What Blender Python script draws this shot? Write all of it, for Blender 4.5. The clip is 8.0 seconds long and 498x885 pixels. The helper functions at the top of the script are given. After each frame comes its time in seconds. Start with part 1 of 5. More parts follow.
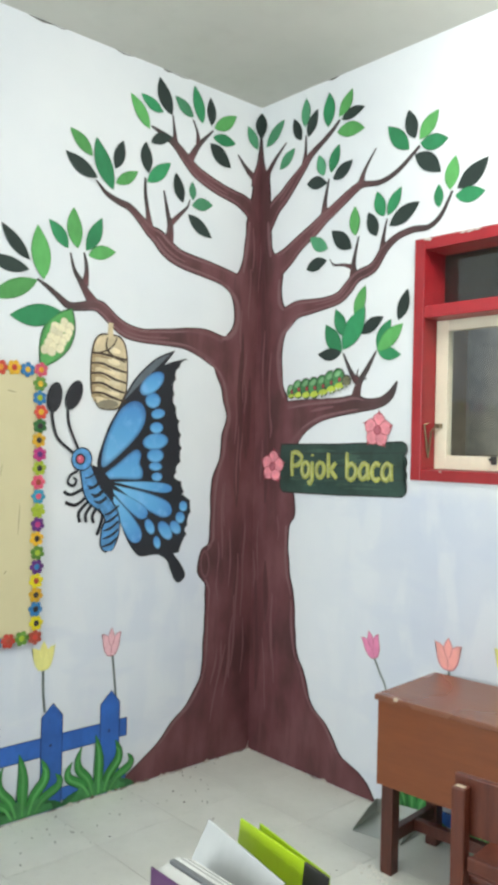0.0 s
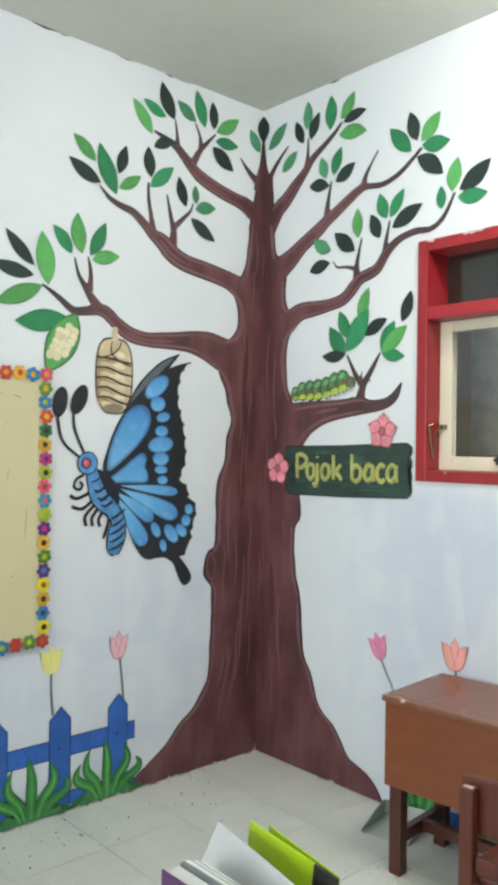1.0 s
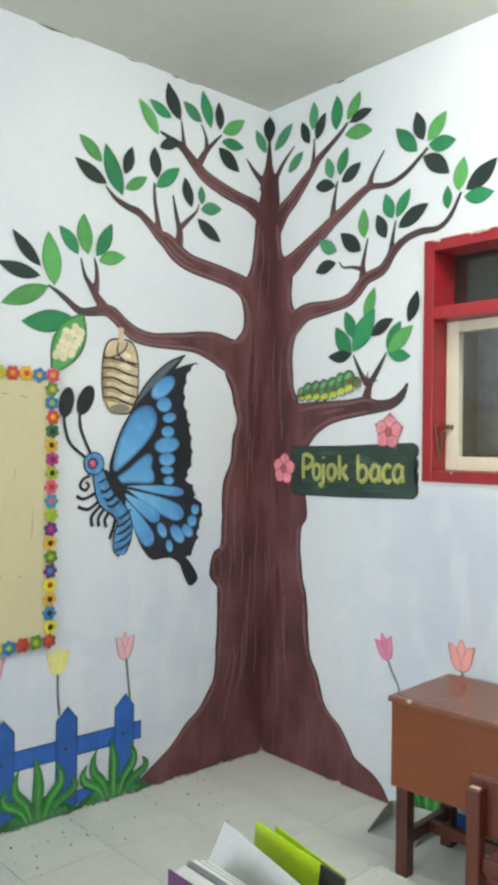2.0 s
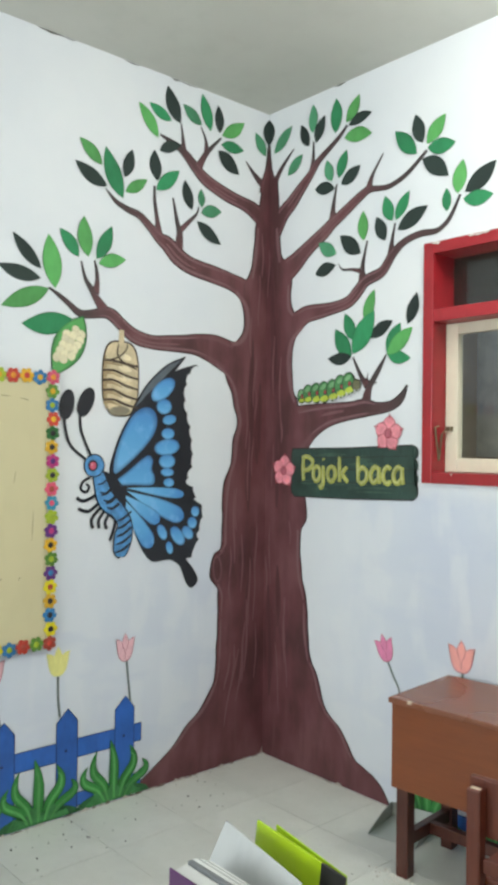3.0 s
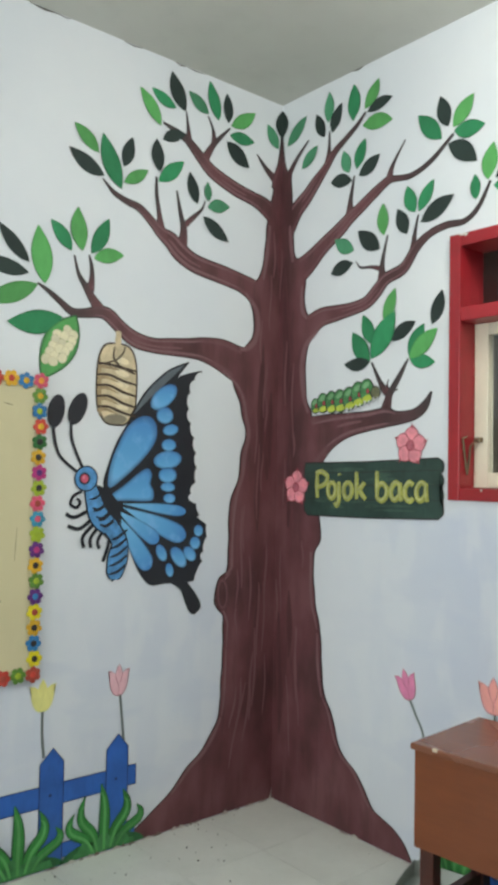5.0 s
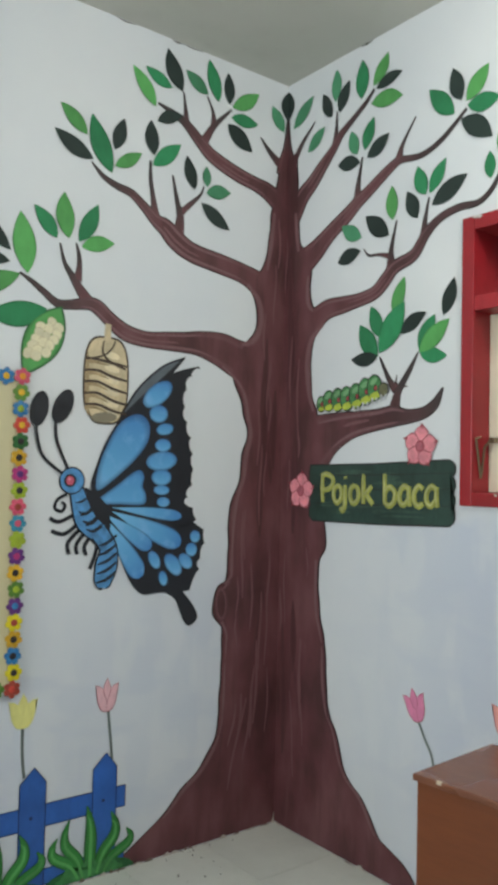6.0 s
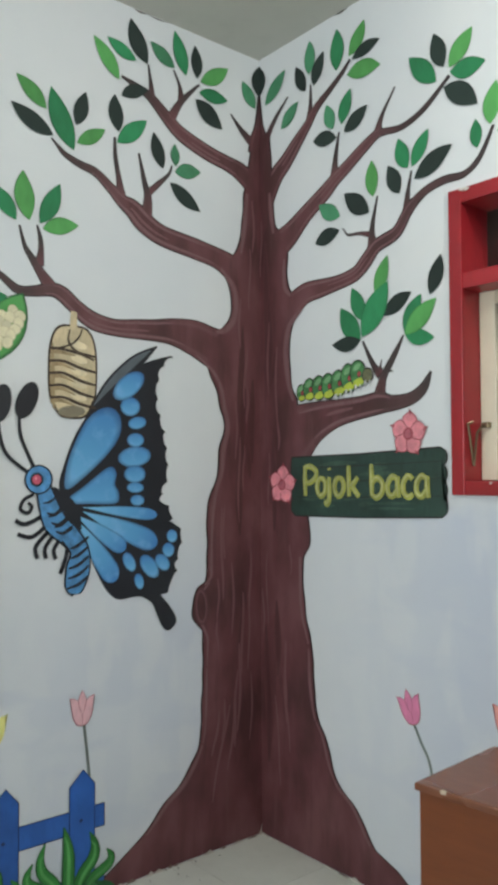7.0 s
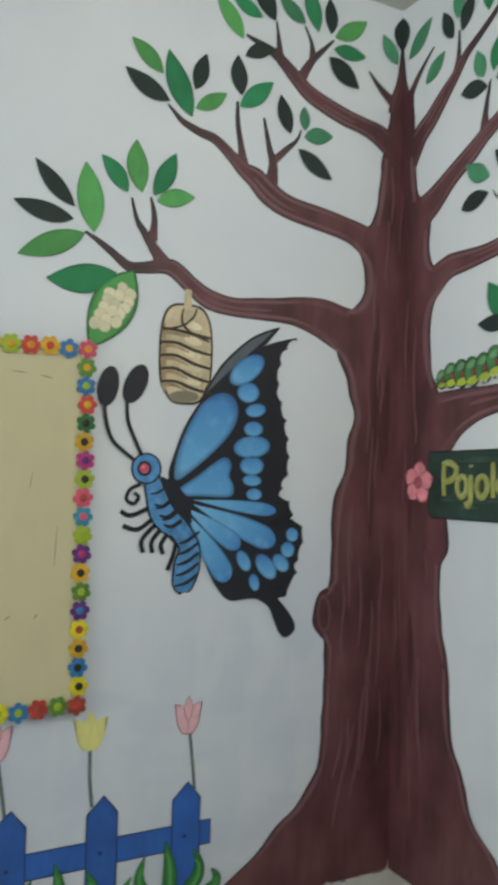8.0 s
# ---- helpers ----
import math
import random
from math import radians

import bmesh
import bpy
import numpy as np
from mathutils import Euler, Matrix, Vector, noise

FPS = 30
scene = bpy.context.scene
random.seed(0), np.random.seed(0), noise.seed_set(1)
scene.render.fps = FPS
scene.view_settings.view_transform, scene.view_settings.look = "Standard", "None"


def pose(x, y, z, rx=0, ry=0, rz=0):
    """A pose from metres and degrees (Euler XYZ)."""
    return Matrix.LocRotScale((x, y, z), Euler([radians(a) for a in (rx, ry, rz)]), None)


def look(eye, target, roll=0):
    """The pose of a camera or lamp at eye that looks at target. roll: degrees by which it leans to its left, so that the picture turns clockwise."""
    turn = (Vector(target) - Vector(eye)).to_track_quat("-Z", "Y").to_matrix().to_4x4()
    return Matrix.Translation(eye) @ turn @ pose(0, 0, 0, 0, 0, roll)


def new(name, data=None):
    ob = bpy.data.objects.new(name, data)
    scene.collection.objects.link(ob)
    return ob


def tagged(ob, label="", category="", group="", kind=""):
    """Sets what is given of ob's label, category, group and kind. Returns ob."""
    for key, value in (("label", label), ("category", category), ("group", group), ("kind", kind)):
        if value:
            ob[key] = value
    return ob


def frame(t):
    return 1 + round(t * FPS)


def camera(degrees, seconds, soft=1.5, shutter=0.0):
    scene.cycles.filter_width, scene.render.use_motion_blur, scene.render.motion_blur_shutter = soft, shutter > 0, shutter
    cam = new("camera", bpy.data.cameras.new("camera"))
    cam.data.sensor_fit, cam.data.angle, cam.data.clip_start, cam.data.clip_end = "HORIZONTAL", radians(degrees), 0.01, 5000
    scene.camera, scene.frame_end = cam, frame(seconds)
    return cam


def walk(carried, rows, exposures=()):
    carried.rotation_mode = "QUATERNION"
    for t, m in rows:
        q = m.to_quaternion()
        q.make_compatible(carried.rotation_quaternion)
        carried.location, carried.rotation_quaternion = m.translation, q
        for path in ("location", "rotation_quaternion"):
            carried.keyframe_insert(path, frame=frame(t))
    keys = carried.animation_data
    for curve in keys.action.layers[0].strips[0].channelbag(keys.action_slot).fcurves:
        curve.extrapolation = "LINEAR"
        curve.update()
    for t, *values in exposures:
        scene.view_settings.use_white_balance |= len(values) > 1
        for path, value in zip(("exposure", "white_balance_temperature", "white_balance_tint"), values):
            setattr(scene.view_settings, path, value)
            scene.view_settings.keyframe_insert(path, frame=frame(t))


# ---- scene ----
cam = camera(33.9, 8.0, soft=4.2, shutter=0.5)

PATH = [
    (0, (3.279, -3.03, 1.659), (1.801, -1.683, 1.664), 1.3),
    (0.5, (3.286, -3.038, 1.663), (1.803, -1.696, 1.676), 1.2),
    (1, (3.285, -3.04, 1.665), (1.8, -1.701, 1.673), 0.8),
    (1.5, (3.285, -3.038, 1.665), (1.792, -1.708, 1.67), 0.8),
    (3, (3.288, -3.045, 1.658), (1.793, -1.716, 1.675), 0.7),
    (3.5, (3.292, -3.04, 1.654), (1.798, -1.71, 1.677), 0.5),
    (4, (3.272, -3.0, 1.645), (1.74, -1.717, 1.726), 0.5),
    (4.5, (3.146, -2.911, 1.591), (1.652, -1.585, 1.678), 1.2),
    (4.7, (3.112, -2.856, 1.607), (1.606, -1.542, 1.681), 1.0),
    (5.8, (2.986, -2.539, 1.598), (1.408, -1.313, 1.701), 1.6),
    (6, (2.98, -2.5, 1.607), (1.399, -1.278, 1.69), 1.3),
    (6.5, (2.891, -2.47, 1.606), (1.367, -1.177, 1.673), 0.7),
    (7, (2.809, -2.405, 1.587), (1.273, -1.127, 1.668), -0.2),
    (7.5, (2.738, -2.253, 1.592), (1.098, -1.111, 1.676), 2.1),
    (7.8, (2.668, -2.156, 1.539), (0.946, -1.145, 1.648), 2.2),
    (8, (2.660, -2.086, 1.569), (0.894, -1.151, 1.643), 1.4),
]
walk(cam, [(t, look(eye, target, roll)) for t, eye, target, roll in PATH],
     exposures=[(0.0, 0.27), (0.6, 0.26), (1.0, 0.10), (3.0, 0.07), (3.5, 0.03), (4.0, -0.19), (4.5, -0.13), (5.8, -0.36), (6.0, -0.39), (7.0, -0.37), (8.0, -0.50)])

# ---- light ----
H = 3.5  # ceiling height
world = bpy.data.worlds.new("world")
scene.world = world
world.use_nodes = True
wt = world.node_tree
sky = wt.nodes.new("ShaderNodeTexSky")
sky.sky_type, sky.sun_disc = "NISHITA", False
sky.sun_elevation, sky.sun_rotation = radians(40), radians(200)
wt.nodes["Background"].inputs["Strength"].default_value = 0.15
wt.links.new(sky.outputs[0], wt.nodes["Background"].inputs["Color"])


def area_lamp(name, where, target, sx, sy, watts, rgb):
    lamp = bpy.data.lights.new(name, "AREA")
    lamp.shape, lamp.size, lamp.size_y, lamp.energy, lamp.color = "RECTANGLE", sx, sy, watts, rgb
    ob = new(name, lamp)
    ob.matrix_world = look(where, target)
    return ob


def tube_end(where, watts):
    """Half of a ceiling tube, which shines all round."""
    lamp = bpy.data.lights.new("tube_lamp", "POINT")
    lamp.energy, lamp.shadow_soft_size, lamp.color = watts, 0.09, LAMP_RGB
    new("tube_lamp", lamp).location = where


LAMP_RGB = (0.97, 1.0, 0.95)
tube_end((2.45, -0.60, 3.22), 42)
tube_end((2.45, -1.20, 3.22), 30)
area_lamp("tube_lamp", (2.9, -5.0, 3.40), (2.9, -5.001, 0), 1.2, 0.12, 36, LAMP_RGB)
# Added fill from the windowless south side, to brighten the window wall.
area_lamp("south_fill_light", (1.6, -6.7, 2.1), (1.3, 0, 2.0), 2.8, 1.5, 112, (0.90, 0.965, 0.985))


# ---- materials ----
def shader(name, rough=0.6, metal=0.0):
    m = bpy.data.materials.new(name)
    m.use_nodes = True
    nt = m.node_tree
    b = nt.nodes["Principled BSDF"]
    b.inputs["Roughness"].default_value, b.inputs["Metallic"].default_value = rough, metal
    return m, nt, b


def node(nt, kind, **sockets):
    n = nt.nodes.new(kind)
    for key, value in sockets.items():
        n.inputs[key].default_value = value
    return n


def noise_of(nt, scale, detail=4.0, coords="Object", stretch=(1, 1, 1), rough=0.55):
    tc = nt.nodes.new("ShaderNodeTexCoord")
    mp = nt.nodes.new("ShaderNodeMapping")
    mp.inputs["Scale"].default_value = stretch
    nz = node(nt, "ShaderNodeTexNoise", Scale=scale, Detail=detail, Roughness=rough)
    nt.links.new(tc.outputs[coords], mp.inputs["Vector"])
    nt.links.new(mp.outputs[0], nz.inputs["Vector"])
    return nz


def ramp(nt, source, stops):
    r = nt.nodes.new("ShaderNodeValToRGB")
    el = r.color_ramp.elements
    while len(el) < len(stops):
        el.new(0.5)
    for e, (p, c) in zip(el, stops):
        e.position, e.color = p, (*c, 1)
    nt.links.new(source, r.inputs[0])
    return r


def mix(nt, a, b, factor, kind="MIX"):
    """Mixes colours a and b (sockets or colours) by factor (socket or number)."""
    x = nt.nodes.new("ShaderNodeMix")
    x.data_type, x.blend_type = "RGBA", kind
    for socket, value in ((x.inputs[6], a), (x.inputs[7], b), (x.inputs[0], factor)):
        if hasattr(value, "links"):
            nt.links.new(value, socket)
        else:
            socket.default_value = (*value, 1) if isinstance(value, tuple) else value
    return x.outputs[2]


def bumped(nt, bsdf, source, strength, distance=0.002):
    b = node(nt, "ShaderNodeBump", Strength=strength, Distance=distance)
    nt.links.new(source, b.inputs["Height"])
    nt.links.new(b.outputs[0], bsdf.inputs["Normal"])


def shade(c, k):
    return tuple(min(1, v * k) for v in c)


def paint(name, rgb, rough=0.5, vary=0.16, scale=9.0, grain=0.15):
    """Brushed wall paint: streaks at two scales, a little change from piece to piece."""
    m, nt, b = shader(name, rough)
    big = noise_of(nt, scale, 3)
    fine = noise_of(nt, scale * 7, 5, stretch=(1, 1, 0.35))
    c = ramp(nt, big.outputs[0], [(0.3, shade(rgb, 1 - vary)), (0.7, shade(rgb, 1 + vary))]).outputs[0]
    c = mix(nt, c, shade(rgb, 1 - 1.6 * vary), ramp(nt, fine.outputs[0], [(0.5, (0, 0, 0)), (0.75, (0.6, 0.6, 0.6))]).outputs[0])
    info = nt.nodes.new("ShaderNodeObjectInfo")
    hsv = nt.nodes.new("ShaderNodeHueSaturation")
    rng = node(nt, "ShaderNodeMapRange")
    rng.inputs[3].default_value, rng.inputs[4].default_value = 0.9, 1.12
    nt.links.new(info.outputs["Random"], rng.inputs[0])
    nt.links.new(rng.outputs[0], hsv.inputs["Value"])
    nt.links.new(c, hsv.inputs["Color"])
    nt.links.new(hsv.outputs[0], b.inputs["Base Color"])
    bumped(nt, b, fine.outputs[0], grain, 0.001)
    return m


def across_of(nt):
    """Distance from the middle line of a painted stroke or leaf: 0 in the middle, 1 at the edge; and the way along it."""
    uv = nt.nodes.new("ShaderNodeUVMap")
    uv.uv_map = "stroke"
    sep = nt.nodes.new("ShaderNodeSeparateXYZ")
    nt.links.new(uv.outputs[0], sep.inputs[0])
    return sep.outputs[0], sep.outputs[1]


def leaf_paint(name, rgb):
    m, nt, b = shader(name, 0.75)
    across, along = across_of(nt)
    streak = noise_of(nt, 26, 4, stretch=(1, 1, 0.5))
    c = ramp(nt, streak.outputs[0], [(0.3, shade(rgb, 0.9)), (0.72, shade(rgb, 1.12))]).outputs[0]
    c = mix(nt, c, shade(rgb, 0.45), ramp(nt, across, [(0.82, (0.0,) * 3), (0.97, (0.75,) * 3)]).outputs[0])
    info = nt.nodes.new("ShaderNodeObjectInfo")
    hsv = nt.nodes.new("ShaderNodeHueSaturation")
    rng = node(nt, "ShaderNodeMapRange")
    rng.inputs[3].default_value, rng.inputs[4].default_value = 0.8, 1.2
    nt.links.new(info.outputs["Random"], rng.inputs[0])
    nt.links.new(rng.outputs[0], hsv.inputs["Value"])
    nt.links.new(c, hsv.inputs["Color"])
    nt.links.new(hsv.outputs[0], b.inputs["Base Color"])
    bumped(nt, b, streak.outputs[0], 0.12, 0.001)
    return m


def bark_paint(name, tips, dark_from=0.5):
    """Maroon bark in soft patches of wet brushwork; on branches it turns to near black at the tips."""
    m, nt, b = shader(name, 0.62)
    across, along = across_of(nt)
    s1 = noise_of(nt, 5.0, 4, "Object", (1, 1, 0.5), 0.5)
    s2 = noise_of(nt, 7, 4, "Object", (2.4, 2.4, 0.30), 0.6)
    c = ramp(nt, s1.outputs[0], [(0.36, (0.078, 0.026, 0.028)), (0.50, (0.134, 0.043, 0.049)), (0.64, (0.176, 0.068, 0.074))]).outputs[0]
    c = mix(nt, c, (0.056, 0.017, 0.019), ramp(nt, s2.outputs[0], [(0.28, (0.5,) * 3), (0.46, (0.0,) * 3)]).outputs[0])
    c = mix(nt, c, (0.185, 0.085, 0.085), ramp(nt, s2.outputs[0], [(0.58, (0.0,) * 3), (0.74, (0.40,) * 3)]).outputs[0])
    if tips:
        c = mix(nt, c, (0.205, 0.105, 0.105), ramp(nt, across, [(0.55, (0.0,) * 3), (0.72, (0.45,) * 3), (0.88, (0.15,) * 3)]).outputs[0])
        c = mix(nt, c, (0.046, 0.037, 0.037), ramp(nt, along, [(dark_from, (0.0,) * 3), (min(0.95, dark_from + 0.5), (0.9,) * 3)]).outputs[0])
    nt.links.new(c, b.inputs["Base Color"])
    bumped(nt, b, s2.outputs[0], 0.15, 0.001)
    return m


def bark_stroke_paint(name, rgb):
    """A dry stroke that breaks up towards its edges and lets the bark through."""
    m, nt, b = shader(name, 0.5)
    across, along = across_of(nt)
    n = noise_of(nt, 40, 3, "Object", (2, 2, 0.3))
    c = mix(nt, (0.130, 0.045, 0.048), rgb, ramp(nt, across, [(0.35, (1.0,) * 3), (1.0, (0.3,) * 3)]).outputs[0])
    c = mix(nt, c, (0.130, 0.045, 0.048), ramp(nt, n.outputs[0], [(0.50, (0.0,) * 3), (0.75, (0.6,) * 3)]).outputs[0])
    nt.links.new(c, b.inputs["Base Color"])
    return m


def blue_cell_paint(name):
    m, nt, b = shader(name, 0.4)
    across, along = across_of(nt)
    c = ramp(nt, along, [(0.0, (0.20, 0.52, 0.80)), (0.45, (0.11, 0.37, 0.68)), (1.0, (0.045, 0.21, 0.54))]).outputs[0]
    n = noise_of(nt, 18, 3)
    c = mix(nt, c, (0.28, 0.55, 0.85), ramp(nt, n.outputs[0], [(0.5, (0.0,) * 3), (0.8, (0.5,) * 3)]).outputs[0])
    c = mix(nt, c, (0.02, 0.07, 0.22), ramp(nt, across, [(0.75, (0.0,) * 3), (1.0, (0.7,) * 3)]).outputs[0])
    nt.links.new(c, b.inputs["Base Color"])
    return m


def wall_paint(name, blue_axis):
    """White emulsion with roller grain; brushed patches of pale blue low down (along x for the window wall)."""
    m, nt, b = shader(name, 0.62)
    tc = nt.nodes.new("ShaderNodeTexCoord")
    sep = nt.nodes.new("ShaderNodeSeparateXYZ")
    nt.links.new(tc.outputs["Object"], sep.inputs[0])
    big = noise_of(nt, 1.1, 4)
    fine = noise_of(nt, 160, 3)
    c = ramp(nt, big.outputs[0], [(0.3, (0.70, 0.73, 0.77)), (0.7, (0.79, 0.805, 0.815))]).outputs[0]
    # overlapping dabs of a broad brush, some upright and some level
    upright = noise_of(nt, 2.6, 3, stretch=(2.2, 2.2, 0.8), rough=0.45)
    level = noise_of(nt, 3.1, 3, stretch=(0.8, 0.8, 1.9), rough=0.45)
    cloud = noise_of(nt, 1.3, 3)
    blue = ramp(nt, cloud.outputs[0], [(0.36, (0.575, 0.620, 0.725)), (0.62, (0.665, 0.700, 0.768))]).outputs[0]
    blue = mix(nt, blue, (0.715, 0.742, 0.788), ramp(nt, upright.outputs[0], [(0.48, (0.0,) * 3), (0.58, (0.6,) * 3)]).outputs[0])
    blue = mix(nt, blue, (0.555, 0.602, 0.720), ramp(nt, level.outputs[0], [(0.52, (0.0,) * 3), (0.61, (0.55,) * 3)]).outputs[0])
    edge = node(nt, "ShaderNodeMath")
    edge.operation = "MULTIPLY_ADD"
    wob = noise_of(nt, 5, 3)
    nt.links.new(wob.outputs[0], edge.inputs[0])
    edge.inputs[1].default_value = 0.16
    nt.links.new(sep.outputs[2], edge.inputs[2])
    low = node(nt, "ShaderNodeMapRange")
    top = 1.56 if blue_axis else 1.45
    low.inputs[1].default_value, low.inputs[2].default_value = top - (0.07 if blue_axis else 0.5), top + 0.02
    low.inputs[3].default_value, low.inputs[4].default_value = (0.9, 0.0) if blue_axis else (0.70, 0.0)
    nt.links.new(edge.outputs[0], low.inputs[0])
    if blue_axis:
        side = node(nt, "ShaderNodeMapRange")
        side.inputs[1].default_value, side.inputs[2].default_value = 0.2, 1.15
        nt.links.new(sep.outputs[0], side.inputs[0])
        both = node(nt, "ShaderNodeMath")
        both.operation = "MULTIPLY"
        nt.links.new(side.outputs[0], both.inputs[0])
        nt.links.new(low.outputs[0], both.inputs[1])
        amount = both.outputs[0]
    else:
        amount = low.outputs[0]
    c = mix(nt, c, blue, amount)
    spots = noise_of(nt, 7, 6, rough=0.7)
    c = mix(nt, c, (0.55, 0.54, 0.52), ramp(nt, spots.outputs[0], [(0.66, (0.0,) * 3), (0.82, (0.35,) * 3)]).outputs[0])
    nt.links.new(c, b.inputs["Base Color"])
    bumped(nt, b, fine.outputs[0], 0.25, 0.001)
    return m


def wood(name, dark, light, rough=0.38, axis=(1, 8, 8)):
    m, nt, b = shader(name, rough)
    g = noise_of(nt, 6, 6, stretch=axis, rough=0.6)
    st = noise_of(nt, 2.5, 1.5, rough=0.4)
    c = ramp(nt, g.outputs[0], [(0.3, dark), (0.7, light)]).outputs[0]
    c = mix(nt, c, shade(dark, 0.8), ramp(nt, st.outputs[0], [(0.40, (0.0,) * 3), (0.85, (0.4,) * 3)]).outputs[0])
    nt.links.new(c, b.inputs["Base Color"])
    rr = ramp(nt, st.outputs[0], [(0.3, (rough - 0.03,) * 3), (0.8, (rough + 0.06,) * 3)])
    nt.links.new(rr.outputs[0], b.inputs["Roughness"])
    bumped(nt, b, g.outputs[0], 0.02, 0.0003)
    return m


def tile_glaze(name):
    m, nt, b = shader(name, 0.28)
    n1, n2 = noise_of(nt, 2.2, 6, rough=0.65), noise_of(nt, 30, 4)
    c = ramp(nt, n1.outputs[0], [(0.3, (0.56, 0.57, 0.52)), (0.7, (0.70, 0.71, 0.66))]).outputs[0]
    c = mix(nt, c, (0.40, 0.40, 0.36), ramp(nt, n2.outputs[0], [(0.62, (0.0,) * 3), (0.8, (0.4,) * 3)]).outputs[0])
    info = nt.nodes.new("ShaderNodeObjectInfo")
    hsv = nt.nodes.new("ShaderNodeHueSaturation")
    rng = node(nt, "ShaderNodeMapRange")
    rng.inputs[3].default_value, rng.inputs[4].default_value = 0.94, 1.05
    nt.links.new(info.outputs["Random"], rng.inputs[0])
    nt.links.new(rng.outputs[0], hsv.inputs["Value"])
    nt.links.new(c, hsv.inputs["Color"])
    nt.links.new(hsv.outputs[0], b.inputs["Base Color"])
    rr = ramp(nt, n1.outputs[0], [(0.3, (0.22,) * 3), (0.75, (0.5,) * 3)])
    nt.links.new(rr.outputs[0], b.inputs["Roughness"])
    return m


M_LEFT, M_RIGHT = wall_paint("wall_paint_plain", False), wall_paint("wall_paint_blue", True)
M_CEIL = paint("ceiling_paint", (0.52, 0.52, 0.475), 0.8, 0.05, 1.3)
M_TILE, M_GROUT = tile_glaze("floor_tile"), paint("grout", (0.56, 0.56, 0.51), 0.85)
M_BARK, M_BRANCH = bark_paint("bark_paint", False), bark_paint("branch_paint", True)
M_TWIG = bark_paint("twig_paint", True, 0.05)
M_OUTLINE = paint("outline_paint", (0.020, 0.015, 0.016), 0.55)
M_LEAF = [leaf_paint("leaf_charcoal", (0.018, 0.033, 0.028)), leaf_paint("leaf_green", (0.026, 0.235, 0.092)),
          leaf_paint("leaf_light", (0.098, 0.36, 0.098)), leaf_paint("leaf_sage", (0.065, 0.26, 0.130))]
M_BLACK, M_CELL = paint("wing_black", (0.010, 0.011, 0.016), 0.45), blue_cell_paint("wing_blue")
M_BODY, M_GREYWING = paint("body_blue", (0.085, 0.28, 0.56), 0.45, 0.3, 30), paint("wing_grey", (0.11, 0.13, 0.15), 0.5)
M_EYE = paint("eye_red", (0.62, 0.10, 0.16), 0.4)
M_COCOON, M_COCOON_DARK = paint("cocoon_cream", (0.66, 0.54, 0.34), 0.5, 0.22, 12), paint("cocoon_shade", (0.30, 0.26, 0.18), 0.5)
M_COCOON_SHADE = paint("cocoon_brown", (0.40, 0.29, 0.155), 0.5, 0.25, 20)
M_COCOON_LIGHT = paint("cocoon_light", (0.75, 0.65, 0.45), 0.5)
M_BAND, M_EGG = paint("cocoon_band", (0.055, 0.032, 0.018), 0.5), paint("egg_cream", (0.74, 0.68, 0.46), 0.5, 0.1, 30)
M_CAT, M_CATY = paint("caterpillar_green", (0.062, 0.225, 0.075), 0.45, 0.3, 30), paint("caterpillar_yellow", (0.46, 0.54, 0.06), 0.45)
M_SIGN, M_LETTER = paint("sign_green", (0.022, 0.052, 0.040), 0.5, 0.35, 6), paint("letter_yellow", (0.40, 0.41, 0.085), 0.5, 0.32, 26)
M_LETTER_PALE, M_SIGN_PALE = paint("letter_pale", (0.50, 0.50, 0.22), 0.5, 0.25, 30), paint("sign_green_pale", (0.042, 0.088, 0.062), 0.5, 0.4, 12)
M_PINK, M_PINKD = paint("petal_pink", (0.82, 0.29, 0.34), 0.5, 0.2, 25), paint("petal_outline", (0.36, 0.055, 0.075), 0.5)
M_FENCE, M_FENCED = paint("fence_blue", (0.024, 0.115, 0.43), 0.45, 0.15, 8), paint("fence_outline", (0.015, 0.030, 0.10), 0.5)
M_GRASS, M_GRASSD = leaf_paint("grass_green", (0.04, 0.25, 0.05)), paint("grass_dark", (0.02, 0.12, 0.035), 0.5, 0.35, 14)
M_STEM = paint("stem_grey", (0.15, 0.18, 0.17), 0.5)
M_TPINK, M_TMAG = paint("tulip_rose", (0.80, 0.48, 0.53), 0.5), paint("tulip_magenta", (0.74, 0.24, 0.42), 0.5)
M_TORANGE, M_TYELLOW = paint("tulip_coral", (0.84, 0.37, 0.33), 0.5), paint("tulip_yellow", (0.80, 0.76, 0.27), 0.5, 0.1)
M_RED, M_SASH = paint("frame_red", (0.36, 0.018, 0.026), 0.33, 0.12, 5), paint("sash_cream", (0.72, 0.66, 0.52), 0.4, 0.06, 5)
M_DESK = wood("desk_wood", (0.188, 0.051, 0.0155), (0.222, 0.063, 0.019), 0.36)
M_DESKTOP = wood("desk_top_wood", (0.195, 0.069, 0.036), (0.228, 0.083, 0.043), 0.28)
# Desk leg wood; its dark tone also stands in for a chair's unlit side.
M_LEG_UNLIT = wood("leg_and_unlit_wood", (0.060, 0.015, 0.010), (0.105, 0.028, 0.016), 0.4, (8, 8, 1))
M_CHAIR = wood("chair_wood", (0.080, 0.015, 0.0065), (0.135, 0.029, 0.012), 0.46, (8, 8, 1))
M_CHIP = paint("bare_wood", (0.70, 0.58, 0.44), 0.7)
M_BOARD = paint("board_cream", (0.66, 0.59, 0.36), 0.75, 0.04, 2)
M_EDGE = paint("board_edge", (0.45, 0.40, 0.26), 0.6)
M_SCUFF = paint("scuff_brown", (0.38, 0.32, 0.19), 0.75)
